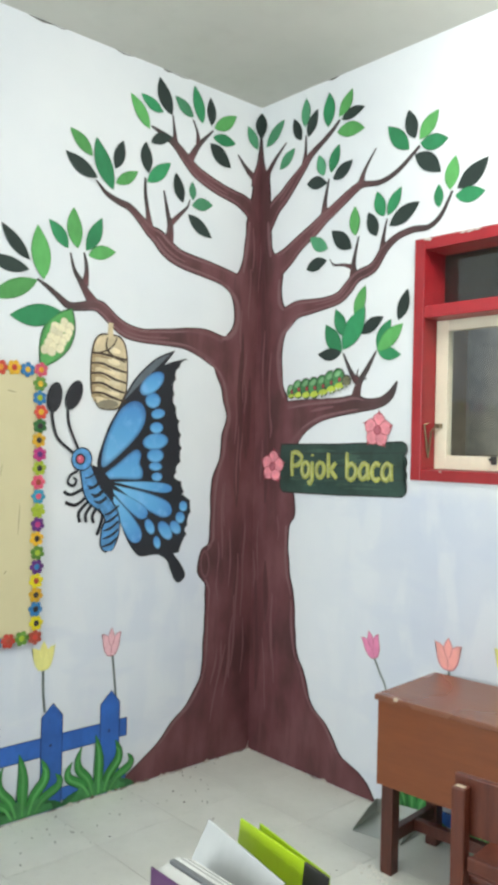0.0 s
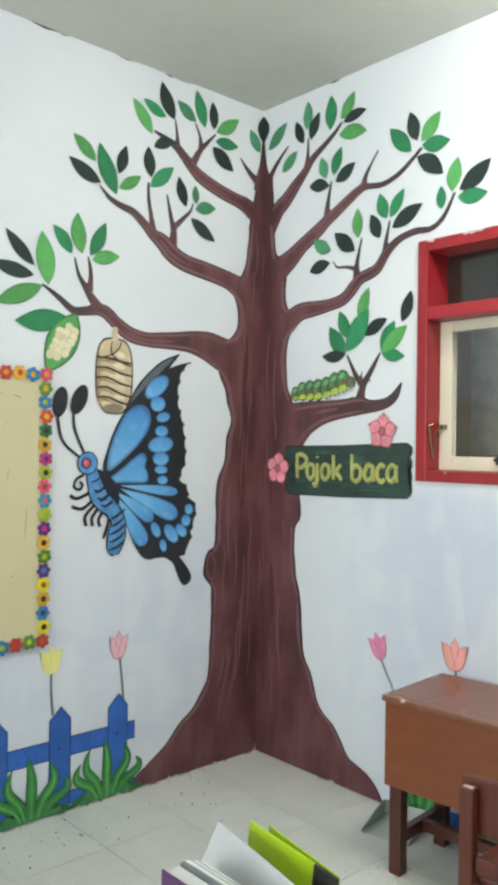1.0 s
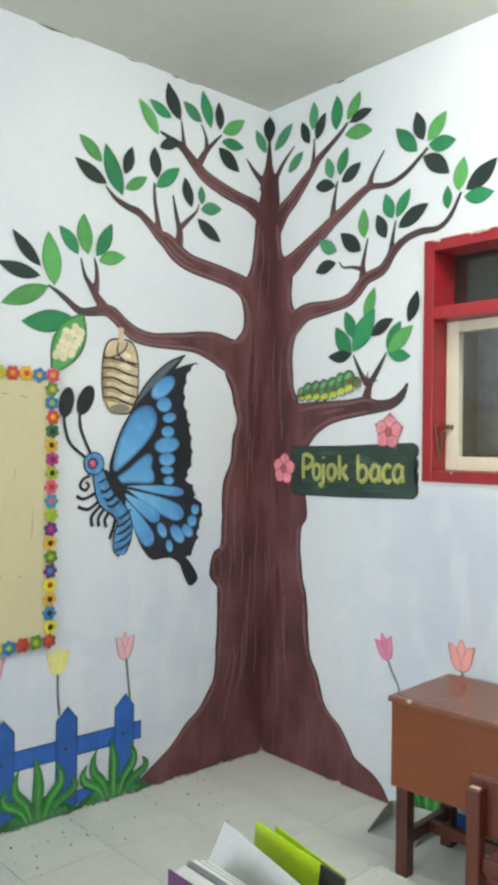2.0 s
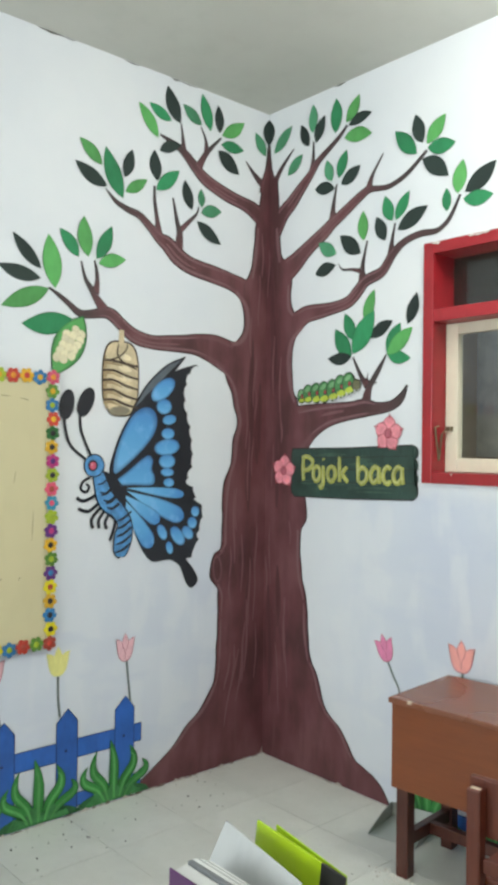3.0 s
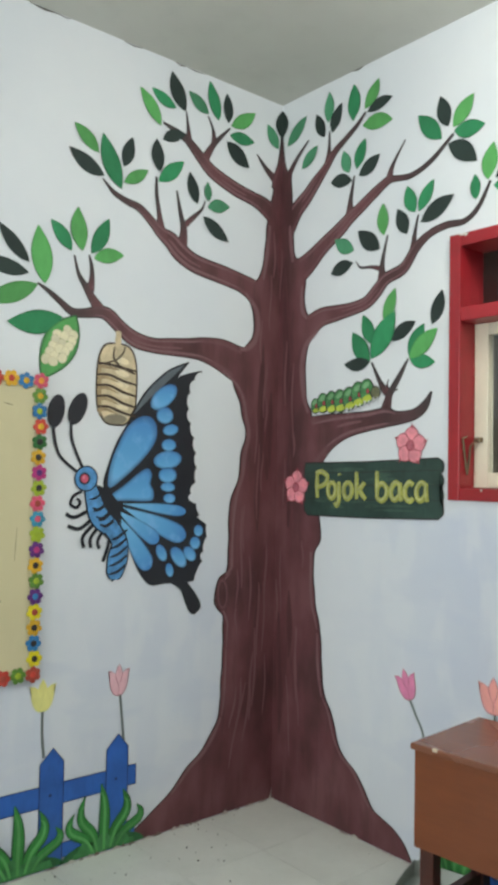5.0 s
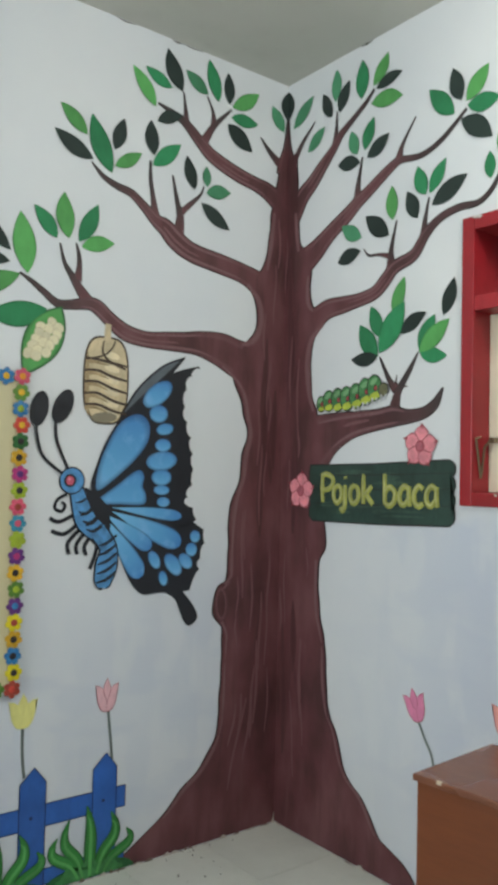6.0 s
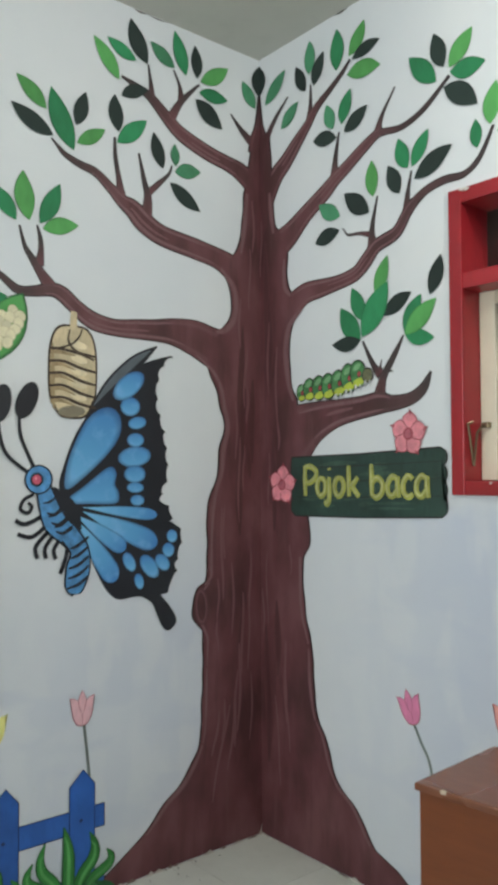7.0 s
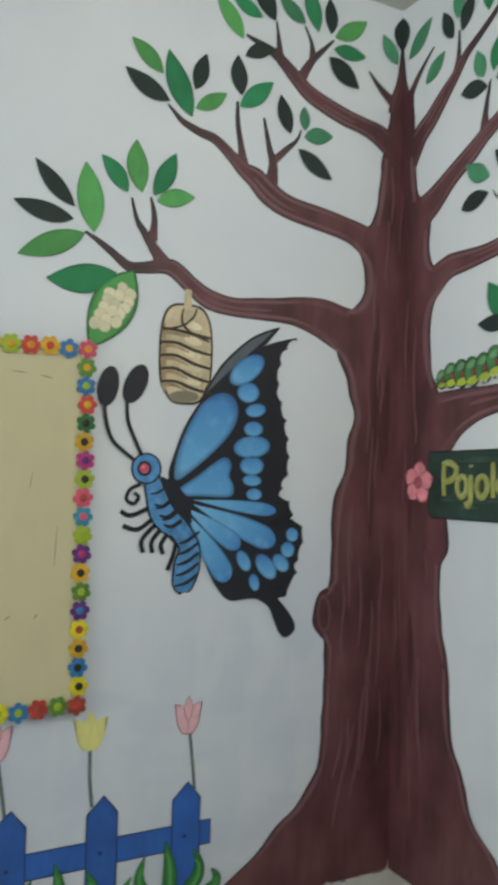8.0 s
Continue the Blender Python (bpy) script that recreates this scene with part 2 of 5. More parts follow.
M_MARK = paint("pen_mark", (0.10, 0.09, 0.07), 0.7)
M_STEEL = shader("dustpan_steel", 0.38, 0.85)[0]
M_STEEL.node_tree.nodes["Principled BSDF"].inputs["Base Color"].default_value = (0.46, 0.48, 0.45, 1)
M_HOOK = shader("hook_brass", 0.35, 0.9)[0]
M_HOOK.node_tree.nodes["Principled BSDF"].inputs["Base Color"].default_value = (0.24, 0.19, 0.12, 1)
M_PURPLE, M_PAGE = paint("cover_purple", (0.085, 0.018, 0.10), 0.35), paint("page_white", (0.62, 0.63, 0.62), 0.6, 0.05, 20)
M_FOLDER = paint("folder_white", (0.44, 0.455, 0.45), 0.25, 0.05, 6)
M_LIME, M_DARK = paint("cover_lime", (0.40, 0.58, 0.012), 0.35, 0.06), paint("cover_black", (0.022, 0.022, 0.020), 0.4)
M_GREYBAND = paint("band_grey", (0.16, 0.17, 0.18), 0.4)
M_CORR, M_CORRLOW = paint("corridor_paint", (0.70, 0.66, 0.55), 0.8), paint("corridor_brown", (0.36, 0.27, 0.20), 0.8)
# The dimness behind the upper panes is put into this dark colour.
M_CORRDARK = paint("corridor_dimness", (0.10, 0.09, 0.075), 0.8)
M_GRIT = paint("grit", (0.10, 0.09, 0.075), 0.9, 0.4)
M_GLASS = bpy.data.materials.new("window_glass")
M_GLASS.use_nodes = True
_b = M_GLASS.node_tree.nodes["Principled BSDF"]
_b.inputs["Roughness"].default_value, _b.inputs["Transmission Weight"].default_value, _b.inputs["IOR"].default_value = 0.0, 1.0, 1.45
_b.inputs["Base Color"].default_value = (0.95, 0.97, 0.94, 1)


# ---- building helpers ----
def part(name, bm, material, parent=None, label=""):
    me = bpy.data.meshes.new(name)
    bmesh.ops.recalc_face_normals(bm, faces=bm.faces) if len(bm.faces) > 2 else None
    bm.to_mesh(me)
    bm.free()
    me.materials.append(material)
    ob = new(name, me)
    if parent is not None:
        ob.parent = parent
    return tagged(ob, label)


def thing(name, label, category, group="", kind="", at=(0, 0, 0), turn=0):
    ob = new(name)
    ob.empty_display_size = 0.05
    ob.matrix_world = pose(*at, 0, 0, turn)
    return tagged(ob, label, category, group, kind)


def box(bm, x0, x1, y0, y1, z0, z1, bevel=0.0, m=None):
    made = bmesh.ops.create_cube(bm, size=1)["verts"]
    for v in made:
        v.co = Vector(((x0 + x1) / 2 + v.co.x * (x1 - x0), (y0 + y1) / 2 + v.co.y * (y1 - y0), (z0 + z1) / 2 + v.co.z * (z1 - z0)))
        if m is not None:
            v.co = m @ v.co
    if bevel:
        edges = {e for v in made for e in v.link_edges}
        bmesh.ops.bevel(bm, geom=list(edges), offset=bevel, segments=2, affect="EDGES", profile=0.6)
    return bm


def block(name, dims, material, parent=None, label="", bevel=0.003, m=None):
    return part(name, box(bmesh.new(), *dims, bevel, m), material, parent, label)


def fold(u, z, off, side):
    """From the plan of the two walls laid flat (u < 0: board wall, u > 0: window wall) to the room, off metres proud of the paint."""
    if side < 0:
        return Vector((off, min(u, -off), z))
    if side > 0:
        return Vector((max(u, off), -off, z))
    return fold(u, z, off, -1) if u < 0 else fold(u, z, off, 1)


def smooth(ctrl, steps=6, closed=False):
    """A Catmull-Rom curve through the control points (of any number of values)."""
    p = [np.array(c, float) for c in ctrl]
    n, out = len(p), []
    for i in range(n if closed else n - 1):
        a, b, c, d = (p[(i + k) % n] if closed else p[min(max(i + k, 0), n - 1)] for k in (-1, 0, 1, 2))
        for s in range(steps):
            t = s / steps
            out.append(0.5 * (2 * b + (c - a) * t + (2 * a - 5 * b + 4 * c - d) * t * t + (3 * b - a - 3 * c + d) * t ** 3))
    if not closed:
        out.append(p[-1])
    return out


def add_strip(bm, line, off, side, grow=0.0):
    """A brush stroke along line (u, z, width) as three columns of points, with its across and along values."""
    uvl = bm.loops.layers.uv.get("stroke") or bm.loops.layers.uv.new("stroke")
    rows, n = [], len(line)
    for i, (u, z, w) in enumerate(line):
        d = np.array(line[min(i + 1, n - 1)][:2]) - np.array(line[max(i - 1, 0)][:2])
        d = d / (np.linalg.norm(d) + 1e-9)
        h = w / 2 + grow * min(1.0, 0.35 + w / 0.025)
        k = (i / (n - 1))
        if grow and i in (0, n - 1):
            u, z = u + d[0] * grow * (1 if i else -1), z + d[1] * grow * (1 if i else -1)
        pts = [(u - d[1] * h, z + d[0] * h), (u, z), (u + d[1] * h, z - d[0] * h)]
        rows.append([(bm.verts.new(fold(a, b, off, side)), (abs(c), k)) for (a, b), c in zip(pts, (-1, 0, 1))])
    for r0, r1 in zip(rows, rows[1:]):
        for c in (0, 1):
            quad = [r0[c], r0[c + 1], r1[c + 1], r1[c]]
            fc = bm.faces.new([q[0] for q in quad])
            for loop, q in zip(fc.loops, quad):
                loop[uvl].uv = q[1]
    return bm


def stroke(name, ctrl, off, material, parent, side, grow=0.0, steps=5, label=""):
    return part(name, add_strip(bmesh.new(), smooth(ctrl, steps), off, side, grow), material, parent, label)


def leaf_line(u0, z0, u1, z1, w, bend=0.0, n=9):
    out = []
    for i in range(n + 1):
        t = i / n
        s = math.sin(math.pi * t)
        out.append((u0 + (u1 - u0) * t - bend * s * (z1 - z0), z0 + (z1 - z0) * t + bend * s * (u1 - u0), w * max(0.02, math.sin(math.pi * t ** 0.92)) ** 0.85))
    return out


def shape(name, outline, off, material, parent, side, label="", tip=None):
    """A flat painted shape from a closed outline (u, z); its across value runs from its centre, or from tip, to the rim."""
    bm = bmesh.new()
    uvl = bm.loops.layers.uv.new("stroke")
    c = np.mean([o[:2] for o in outline], axis=0)
    hub = bm.verts.new(fold(*c, off, side))
    rim = [bm.verts.new(fold(o[0], o[1], off, side)) for o in outline]
    reach = max(math.hypot(o[0] - c[0], o[1] - c[1]) for o in outline)
    for i in range(len(rim)):
        a, b = rim[i], rim[(i + 1) % len(rim)]
        fc = bm.faces.new((hub, a, b))
        for loop, (x, o) in zip(fc.loops, ((0.0, c), (1.0, outline[i]), (1.0, outline[(i + 1) % len(rim)]))):
            loop[uvl].uv = (x, 0.5 + 0.5 * (o[1] - c[1]) / reach)
    return part(name, bm, material, parent, label)


def area_shape(name, outline, off, material, parent, side, label=""):
    """A flat painted shape with hollows in its outline."""
    bm = bmesh.new()
    bm.loops.layers.uv.new("stroke")
    fc = bm.faces.new([bm.verts.new(fold(o[0], o[1], off, side)) for o in outline])
    bmesh.ops.triangulate(bm, faces=[fc], ngon_method='EAR_CLIP')
    return part(name, bm, material, parent, label)


def ruled(a, b, off, side, n=64):
    """A flat sheet between two edges that run the same way."""
    def even(line):
        p = np.array(line)
        d = np.r_[0, np.cumsum(np.hypot(*np.diff(p, axis=0).T))]
        s = np.linspace(0, d[-1], n)
        return np.stack([np.interp(s, d, p[:, 0]), np.interp(s, d, p[:, 1])], 1)
    bm = bmesh.new()
    bm.loops.layers.uv.new("stroke")
    rows = [[bm.verts.new(fold(*p, off, side)) for p in line] for line in (even(a), even(b))]
    for i in range(n - 1):
        if (rows[0][i + 1].co - rows[1][i + 1].co).length < 1e-5:
            bm.faces.new((rows[0][i], rows[1][i], rows[1][i + 1]))
        else:
            bm.faces.new((rows[0][i], rows[1][i], rows[1][i + 1], rows[0][i + 1]))
    return bm


def oval(u, z, ra, rb, deg, grow=0.0, n=20):
    c, s = math.cos(radians(deg)), math.sin(radians(deg))
    return [(u + (ra + grow) * math.cos(a) * c - (rb + grow) * math.sin(a) * s, z + (ra + grow) * math.cos(a) * s + (rb + grow) * math.sin(a) * c)
            for a in (2 * math.pi * i / n for i in range(n))]


def grown(outline, grow):
    """The outline moved outwards from its centre."""
    c = np.mean([o[:2] for o in outline], axis=0)
    return [tuple(np.array(o[:2]) + (np.array(o[:2]) - c) / (np.linalg.norm(np.array(o[:2]) - c) + 1e-6) * grow) for o in outline]


def toothed(line, teeth, depth, flip=1):
    """Small pointed teeth along an edge."""
    n, out = len(line), []
    for i, p in enumerate(line):
        d = np.array(line[min(i + 1, n - 1)]) - np.array(line[max(i - 1, 0)])
        d = d / (np.linalg.norm(d) + 1e-9)
        k = depth * (1 - abs(math.sin(math.pi * teeth * i / (n - 1)))) ** 2
        out.append((p[0] - flip * d[1] * k, p[1] + flip * d[0] * k))
    return out


# ---- the room ----
X1, Y1, T = 6.2, -6.8, 0.18
WX0, WX1, WZ0, WZ1 = 1.052, 2.30, 1.516, 2.597  # the window's opening

tagged(block("wall_west", (-T, 0, Y1, T, 0, H), M_LEFT, bevel=0), "white painted classroom wall with a mural and board", "wall", kind="structure")
bm = bmesh.new()
for d in ((0, WX0, 0, T, 0, H), (WX1, X1, 0, T, 0, H), (WX0, WX1, 0, T, 0, WZ0), (WX0, WX1, 0, T, WZ1, H)):
    box(bm, *d)
tagged(part("wall_north", bm, M_RIGHT), "white wall with brushed pale blue paint low down", "wall", kind="structure")
tagged(block("wall_east", (X1, X1 + T, Y1, T, 0, H), M_LEFT, bevel=0), "plain white painted classroom wall", "wall", kind="structure")
tagged(block("wall_south", (-T, X1 + T, Y1 - T, Y1, 0, H), M_LEFT, bevel=0), "plain white painted classroom wall", "wall", kind="structure")
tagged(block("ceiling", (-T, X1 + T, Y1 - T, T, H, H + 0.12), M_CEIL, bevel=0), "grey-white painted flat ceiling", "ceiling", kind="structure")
floor = tagged(block("floor", (-T, X1 + T, Y1 - T, T, -0.15, -0.004), M_GROUT, bevel=0), "cream glazed ceramic tile floor with dusty joints", "floor", kind="structure")

# corridor beyond the window, open at its ends
tagged(block("backdrop", (-1.9, 4.5, 2.6, 2.75, 0, 3.2), M_CORR, bevel=0), "dim grey corridor wall beyond the window", "backdrop", kind="structure")
tagged(block("backdrop_dado", (-1.9, 4.5, 2.58, 2.597, 0, 1.62), M_CORRLOW, bevel=0), "brown lower part of the corridor wall", "backdrop", kind="structure")
# Dark beam added so that the upper panes stay dark.
tagged(block("corridor_beam", (-1.9, 4.5, 1.15, 1.25, 2.40, 3.2), M_CORRDARK, bevel=0), "added dark beam that keeps the upper panes dark", "beam", kind="structure")
tagged(block("corridor_pillar", (-0.55, -0.25, 2.25, 2.45, -0.05, 3.2), M_CORRLOW, bevel=0), "tan corridor pillar beyond the window", "pillar", kind="structure")
tagged(block("ground", (-4, 10, T, 4, -0.2, -0.05), M_GROUT, bevel=0), "grey concrete corridor floor", "floor", kind="structure")
# Added ceiling, cut short so sky light reaches the corridor wall.
tagged(block("corridor_ceiling", (-1.9, 4.5, T, 1.25, 3.2, 3.3), M_CORRDARK, bevel=0), "added corridor ceiling, dimness put into its dark colour", "ceiling", kind="structure")


# ---- the window ----
def window_in_wall():
    win = thing("window_1", "red painted wooden window with cream casements and dark glass", "window", kind="structure", at=(0, 0, 0))
    f, dep, proud = 0.052, 0.150, 0.014
    fr = dict(left=(WX0 - 0.002, WX0 + f, -proud, dep, WZ0, WZ1), right=(WX1 - f, WX1, -proud, dep, WZ0, WZ1),
              top=(WX0 + f, WX1 - f, -proud + 0.002, dep, WZ1 - f, WZ1), bottom=(WX0 + f, WX1 - f, -proud + 0.002, dep, WZ0, WZ0 + 0.05))
    for d in fr.values():
        block("window_frame", d, M_RED, win, bevel=0.004)
    mid = (WX0 + WX1) / 2
    block("transom", (WX0 + f, WX1 - f, -proud + 0.004, dep, 2.240, 2.296), M_RED, win, bevel=0.004)
    block("mullion", (mid - 0.026, mid + 0.026, -proud + 0.006, dep, WZ0 + 0.05, 2.240), M_RED, win, bevel=0.004)
    for a, b in ((WX0 + f, mid - 0.026), (mid + 0.026, WX1 - f)):
        pane = block("pane", (a, b, 0.120, 0.124, 2.297, WZ1 - f), M_GLASS, win, bevel=0)
        pane.visible_shadow = False
        z0, z1, s = WZ0 + 0.052, 2.238, 0.066
        sash = block("casement", (a + 0.002, a + s, 0.086, 0.128, z0, z1), M_SASH, win, "cream painted casement", bevel=0.003)
        for d in ((b - s, b - 0.002, 0.086, 0.128, z0, z1), (a + s, b - s, 0.087, 0.127, z0, z0 + 0.062), (a + s, b - s, 0.087, 0.127, z1 - 0.05, z1)):
            block("rail", d, M_SASH, sash, bevel=0.003)
        p = block("pane", (a + s, b - s, 0.106, 0.110, z0 + 0.062, z1 - 0.05), M_GLASS, sash, bevel=0)
        p.visible_shadow = False
    # the casement hook: an eye on the stile, a bent stay that hangs from it and a second arm on the jamb
    bm = bmesh.new()
    hx = WX0 + f + 0.012
    box(bm, hx + 0.008, hx + 0.034, 0.062, 0.086, 1.752, 1.772, 0.003)
    for a, b, w in (((hx + 0.016, 0.060, 1.762), (hx - 0.002, 0.050, 1.735), 0.004), ((hx - 0.002, 0.050, 1.735), (hx - 0.010, 0.045, 1.640), 0.0045),
                    ((hx - 0.010, 0.045, 1.640), (hx - 0.006, 0.034, 1.622), 0.0045), ((hx - 0.006, 0.034, 1.622), (hx - 0.006, 0.004, 1.765), 0.0045),
                    ((hx - 0.006, 0.004, 1.765), (hx + 0.004, 0.016, 1.772), 0.004)):
        a, b = Vector(a), Vector(b)
        m = Matrix.Translation((a + b) / 2) @ (b - a).to_track_quat("Z", "Y").to_matrix().to_4x4()
        bmesh.ops.create_cone(bm, cap_ends=True, segments=8, radius1=w, radius2=w, depth=(b - a).length + 0.004, matrix=m)
    part("window_hook", bm, M_HOOK, win, "tarnished brass casement hook")
    # the latch on the lower rail: a plate with a turned knob
    bm = bmesh.new()
    box(bm, 1.398, 1.424, 0.080, 0.087, 1.596, 1.634, 0.002)
    bmesh.ops.create_cone(bm, cap_ends=True, segments=10, radius1=0.006, radius2=0.006, depth=0.022, matrix=pose(1.411, 0.070, 1.618, 90))
    box(bm, 1.404, 1.434, 0.052, 0.060, 1.612, 1.626, 0.003)
    part("window_latch", bm, M_DARK, win, "black metal casement latch")


window_in_wall()


# ---- furniture ----
def school_desk(at, turn, width, label, group=""):
    """Pupil's desk: origin at its front left corner on the floor, front to -y."""
    d = thing("school_desk", label, "desk", group, at=at, turn=turn)
    D, Z = 0.455, 0.700
    block("desktop", (0, width, 0, D, Z - 0.022, Z), M_DESKTOP, d, bevel=0.005)
    block("front_panel", (0.012, width - 0.012, 0.010, 0.030, 0.352, Z - 0.022), M_DESK, d, bevel=0.002)
    block("back_panel", (0.012, width - 0.012, D - 0.030, D - 0.010, 0.352, Z - 0.022), M_DESK, d, bevel=0.002)
    for x in (0.012, width - 0.032):
        block("side_panel", (x, x + 0.020, 0.030, D - 0.030, 0.352, Z - 0.022), M_DESK, d, bevel=0.002)
    block("bottom_panel", (0.032, width - 0.032, 0.030, D - 0.030, 0.357, 0.369), M_DESK, d, bevel=0)
    for x in (0.020, width - 0.072):
        for y in (0.034, D - 0.086):
            block("leg", (x, x + 0.052, y, y + 0.052, 0, 0.352), M_LEG_UNLIT, d, bevel=0.004)
        block("side_stretcher", (x + 0.010, x + 0.042, 0.086, D - 0.086, 0.115, 0.165), M_LEG_UNLIT, d, bevel=0.003)
    block("cross_stretcher", (0.062, width - 0.062, D / 2 - 0.016, D / 2 + 0.016, 0.118, 0.163), M_LEG_UNLIT, d, bevel=0.003)
    return d


desk = school_desk((1.268, -0.507, 0), 4.5, 1.15, "brown varnished wooden school desk against the wall", "school desks")
bm = bmesh.new()
box(bm, 0.088, 0.106, -0.0012, 0.010, 0.691, 0.7010, 0.001)
part("worn_chip", bm, M_CHIP, desk, "bare chipped wood on the edge")


def school_chair(at, turn, label, timber):
    c = thing("school_chair", label, "chair", "school chairs", at=at, turn=turn)
    W, D = 0.40, 0.38
    for x in (0, W - 0.045):
        block("back_post", (x - 0.004, x + 0.040, 0, 0.040, 0, 0.680), timber, c, bevel=0.006)
        block("front_leg", (x, x + 0.045, D - 0.045, D, 0, 0.40), timber, c, bevel=0.004)
        block("side_stretcher", (x + 0.010, x + 0.035, 0.040, D - 0.045, 0.16, 0.20), timber, c, bevel=0.003)
        block("seat_rail", (x + 0.008, x + 0.037, 0.040, D - 0.045, 0.345, 0.399), timber, c, bevel=0.003)
    block("seat", (-0.008, W + 0.008, 0.041, D + 0.012, 0.400, 0.420), timber, c, bevel=0.006)
    block("backrest", (-0.014, W + 0.014, 0.0405, 0.060, 0.535, 0.704), timber, c, bevel=0.005)
    block("back_rail", (0.045, W - 0.045, 0.010, 0.032, 0.445, 0.485), timber, c, bevel=0.004)
    block("front_rail", (0.045, W - 0.045, D - 0.036, D - 0.012, 0.345, 0.399), timber, c, bevel=0.003)
    block("worn_top", (0.004, 0.034, 0.008, 0.024, 0.6803, 0.6811), M_CHIP, c, "worn pale post top", bevel=0.0008)
    return c


school_chair((1.935, -0.975, 0), 6, "reddish brown wooden school chair in front of the desk", M_CHAIR)
# This chair's shaded side is put into its colour by the darker timber.
school_chair((0.842, -1.911, 0), 180, "wooden school chair by the notice board, unlit side put into its colour", M_LEG_UNLIT)


def dustpan(at, turn):
    """A bent sheet-steel scoop lying on the floor, open to -y."""
    p = thing("dustpan", "grey sheet-metal dustpan on the floor beside the desk", "dustpan", at=at, turn=turn)
    W, D, hh, t = 0.22, 0.23, 0.064, 0.0025
    block("tray", (0, W, 0, D, 0.002, 0.002 + t), M_STEEL, p, bevel=0.0008)
    block("back_plate", (0, W, D - t, D, 0.005, hh), M_STEEL, p, bevel=0.0008)
    for x in (0, W - t):
        bm = bmesh.new()
        vs = [[bm.verts.new((x + dx, y, z)) for y, z in ((0.0, 0.005), (D - t, 0.005), (D - t, hh), (D * 0.6, hh * 0.8), (0.0, 0.012))] for dx in (0, t)]
        bm.faces.new(vs[0]), bm.faces.new(vs[1])
        for i in range(5):
            j = (i + 1) % 5
            bm.faces.new((vs[0][i], vs[0][j], vs[1][j], vs[1][i]))
        part("side_plate", bm, M_STEEL, p)
    bm = bmesh.new()
    bmesh.ops.create_cone(bm, cap_ends=True, segments=12, radius1=0.011, radius2=0.009, depth=0.12, matrix=pose(W / 2, D - 0.045, hh + 0.03, -35))
    part("handle", bm, M_STEEL, p)


dustpan((0.995, -0.290, 0), 13)


# ---- reading table with files, just under the camera's view ----
low = school_desk((2.065, -2.52, 0), 0, 0.62, "brown wooden table carrying books and files")


def file_leaf(name, x0, x1, y, thick, z1, lean, material, parent, label="", z0=0.7005, fan=0.0, slip=0.0):
    """An upright cover, its foot at y: the top leans by lean metres, the far end swings by fan, the foot slips by slip."""
    bm = bmesh.new()
    box(bm, x0, x1, -thick / 2, thick / 2, 0, z1 - z0, min(0.0015, thick / 3))
    for v in bm.verts:
        k, f = v.co.z / (z1 - z0), (v.co.x - x0) / (x1 - x0)
        v.co = Vector((v.co.x + slip * (1 - k), y + v.co.y + lean * k + fan * f, z0 + v.co.z))
    return part(name, bm, material, parent, label)


book = thing("book", "thick purple-covered book with white pages standing on a table", "book")
file_leaf("cover", 2.200, 2.43, -2.240, 0.003, 0.970, 0.0, M_PURPLE, book)
file_leaf("page_block", 2.204, 2.425, -2.222, 0.030, 0.966, 0.0, M_PAGE, book)
file_leaf("cover", 2.202, 2.43, -2.200, 0.010, 0.970, 0.0, M_GREYBAND, book, "dark grey cover")
pad = thing("exercise_book", "stack of pale exercise books standing on a table", "book")
for k in range(5):
    file_leaf("cover" if k in (0, 4) else "page", 2.190 - 0.010 * k, 2.42, -2.188 + 0.016 * k, 0.012, 0.962 - 0.010 * k, 0.004, M_FOLDER if k % 2 else M_PAGE, pad)
ring = thing("folder", "glossy white plastic folder leaning on other books", "folder")
file_leaf("cover", 2.130, 2.376, -2.098, 0.003, 0.970, 0.038, M_FOLDER, ring, fan=-0.050, slip=-0.11)
file_leaf("cover", 2.150, 2.376, -2.088, 0.003, 0.955, 0.026, M_FOLDER, ring, fan=-0.042, slip=-0.06)
lime = thing("folder", "lime green folder with a black corner standing on a table", "folder")
file_leaf("cover", 2.166, 2.352, -2.030, 0.004, 0.971, 0.016, M_LIME, lime, fan=-0.024, slip=-0.02)
file_leaf("spine", 2.352, 2.412, -2.054, 0.005, 0.971, 0.016, M_DARK, lime, "black spine strip", fan=-0.008, slip=-0.02)
file_leaf("cover", 2.198, 2.405, -2.004, 0.003, 0.968, 0.008, M_LIME, lime, fan=-0.040)


# ---- the painted tree in the corner ----
M_STREAK, M_RIM = bark_stroke_paint("bark_streak", (0.200, 0.090, 0.096)), bark_stroke_paint("bark_rim", (0.212, 0.108, 0.116))
M_STREAKD = bark_stroke_paint("bark_streak_dark", (0.082, 0.026, 0.029))
L, R = -1, 1  # board wall, window wall
tree = thing("painted_tree", "large mural tree with maroon trunk painted across the corner", "mural tree")


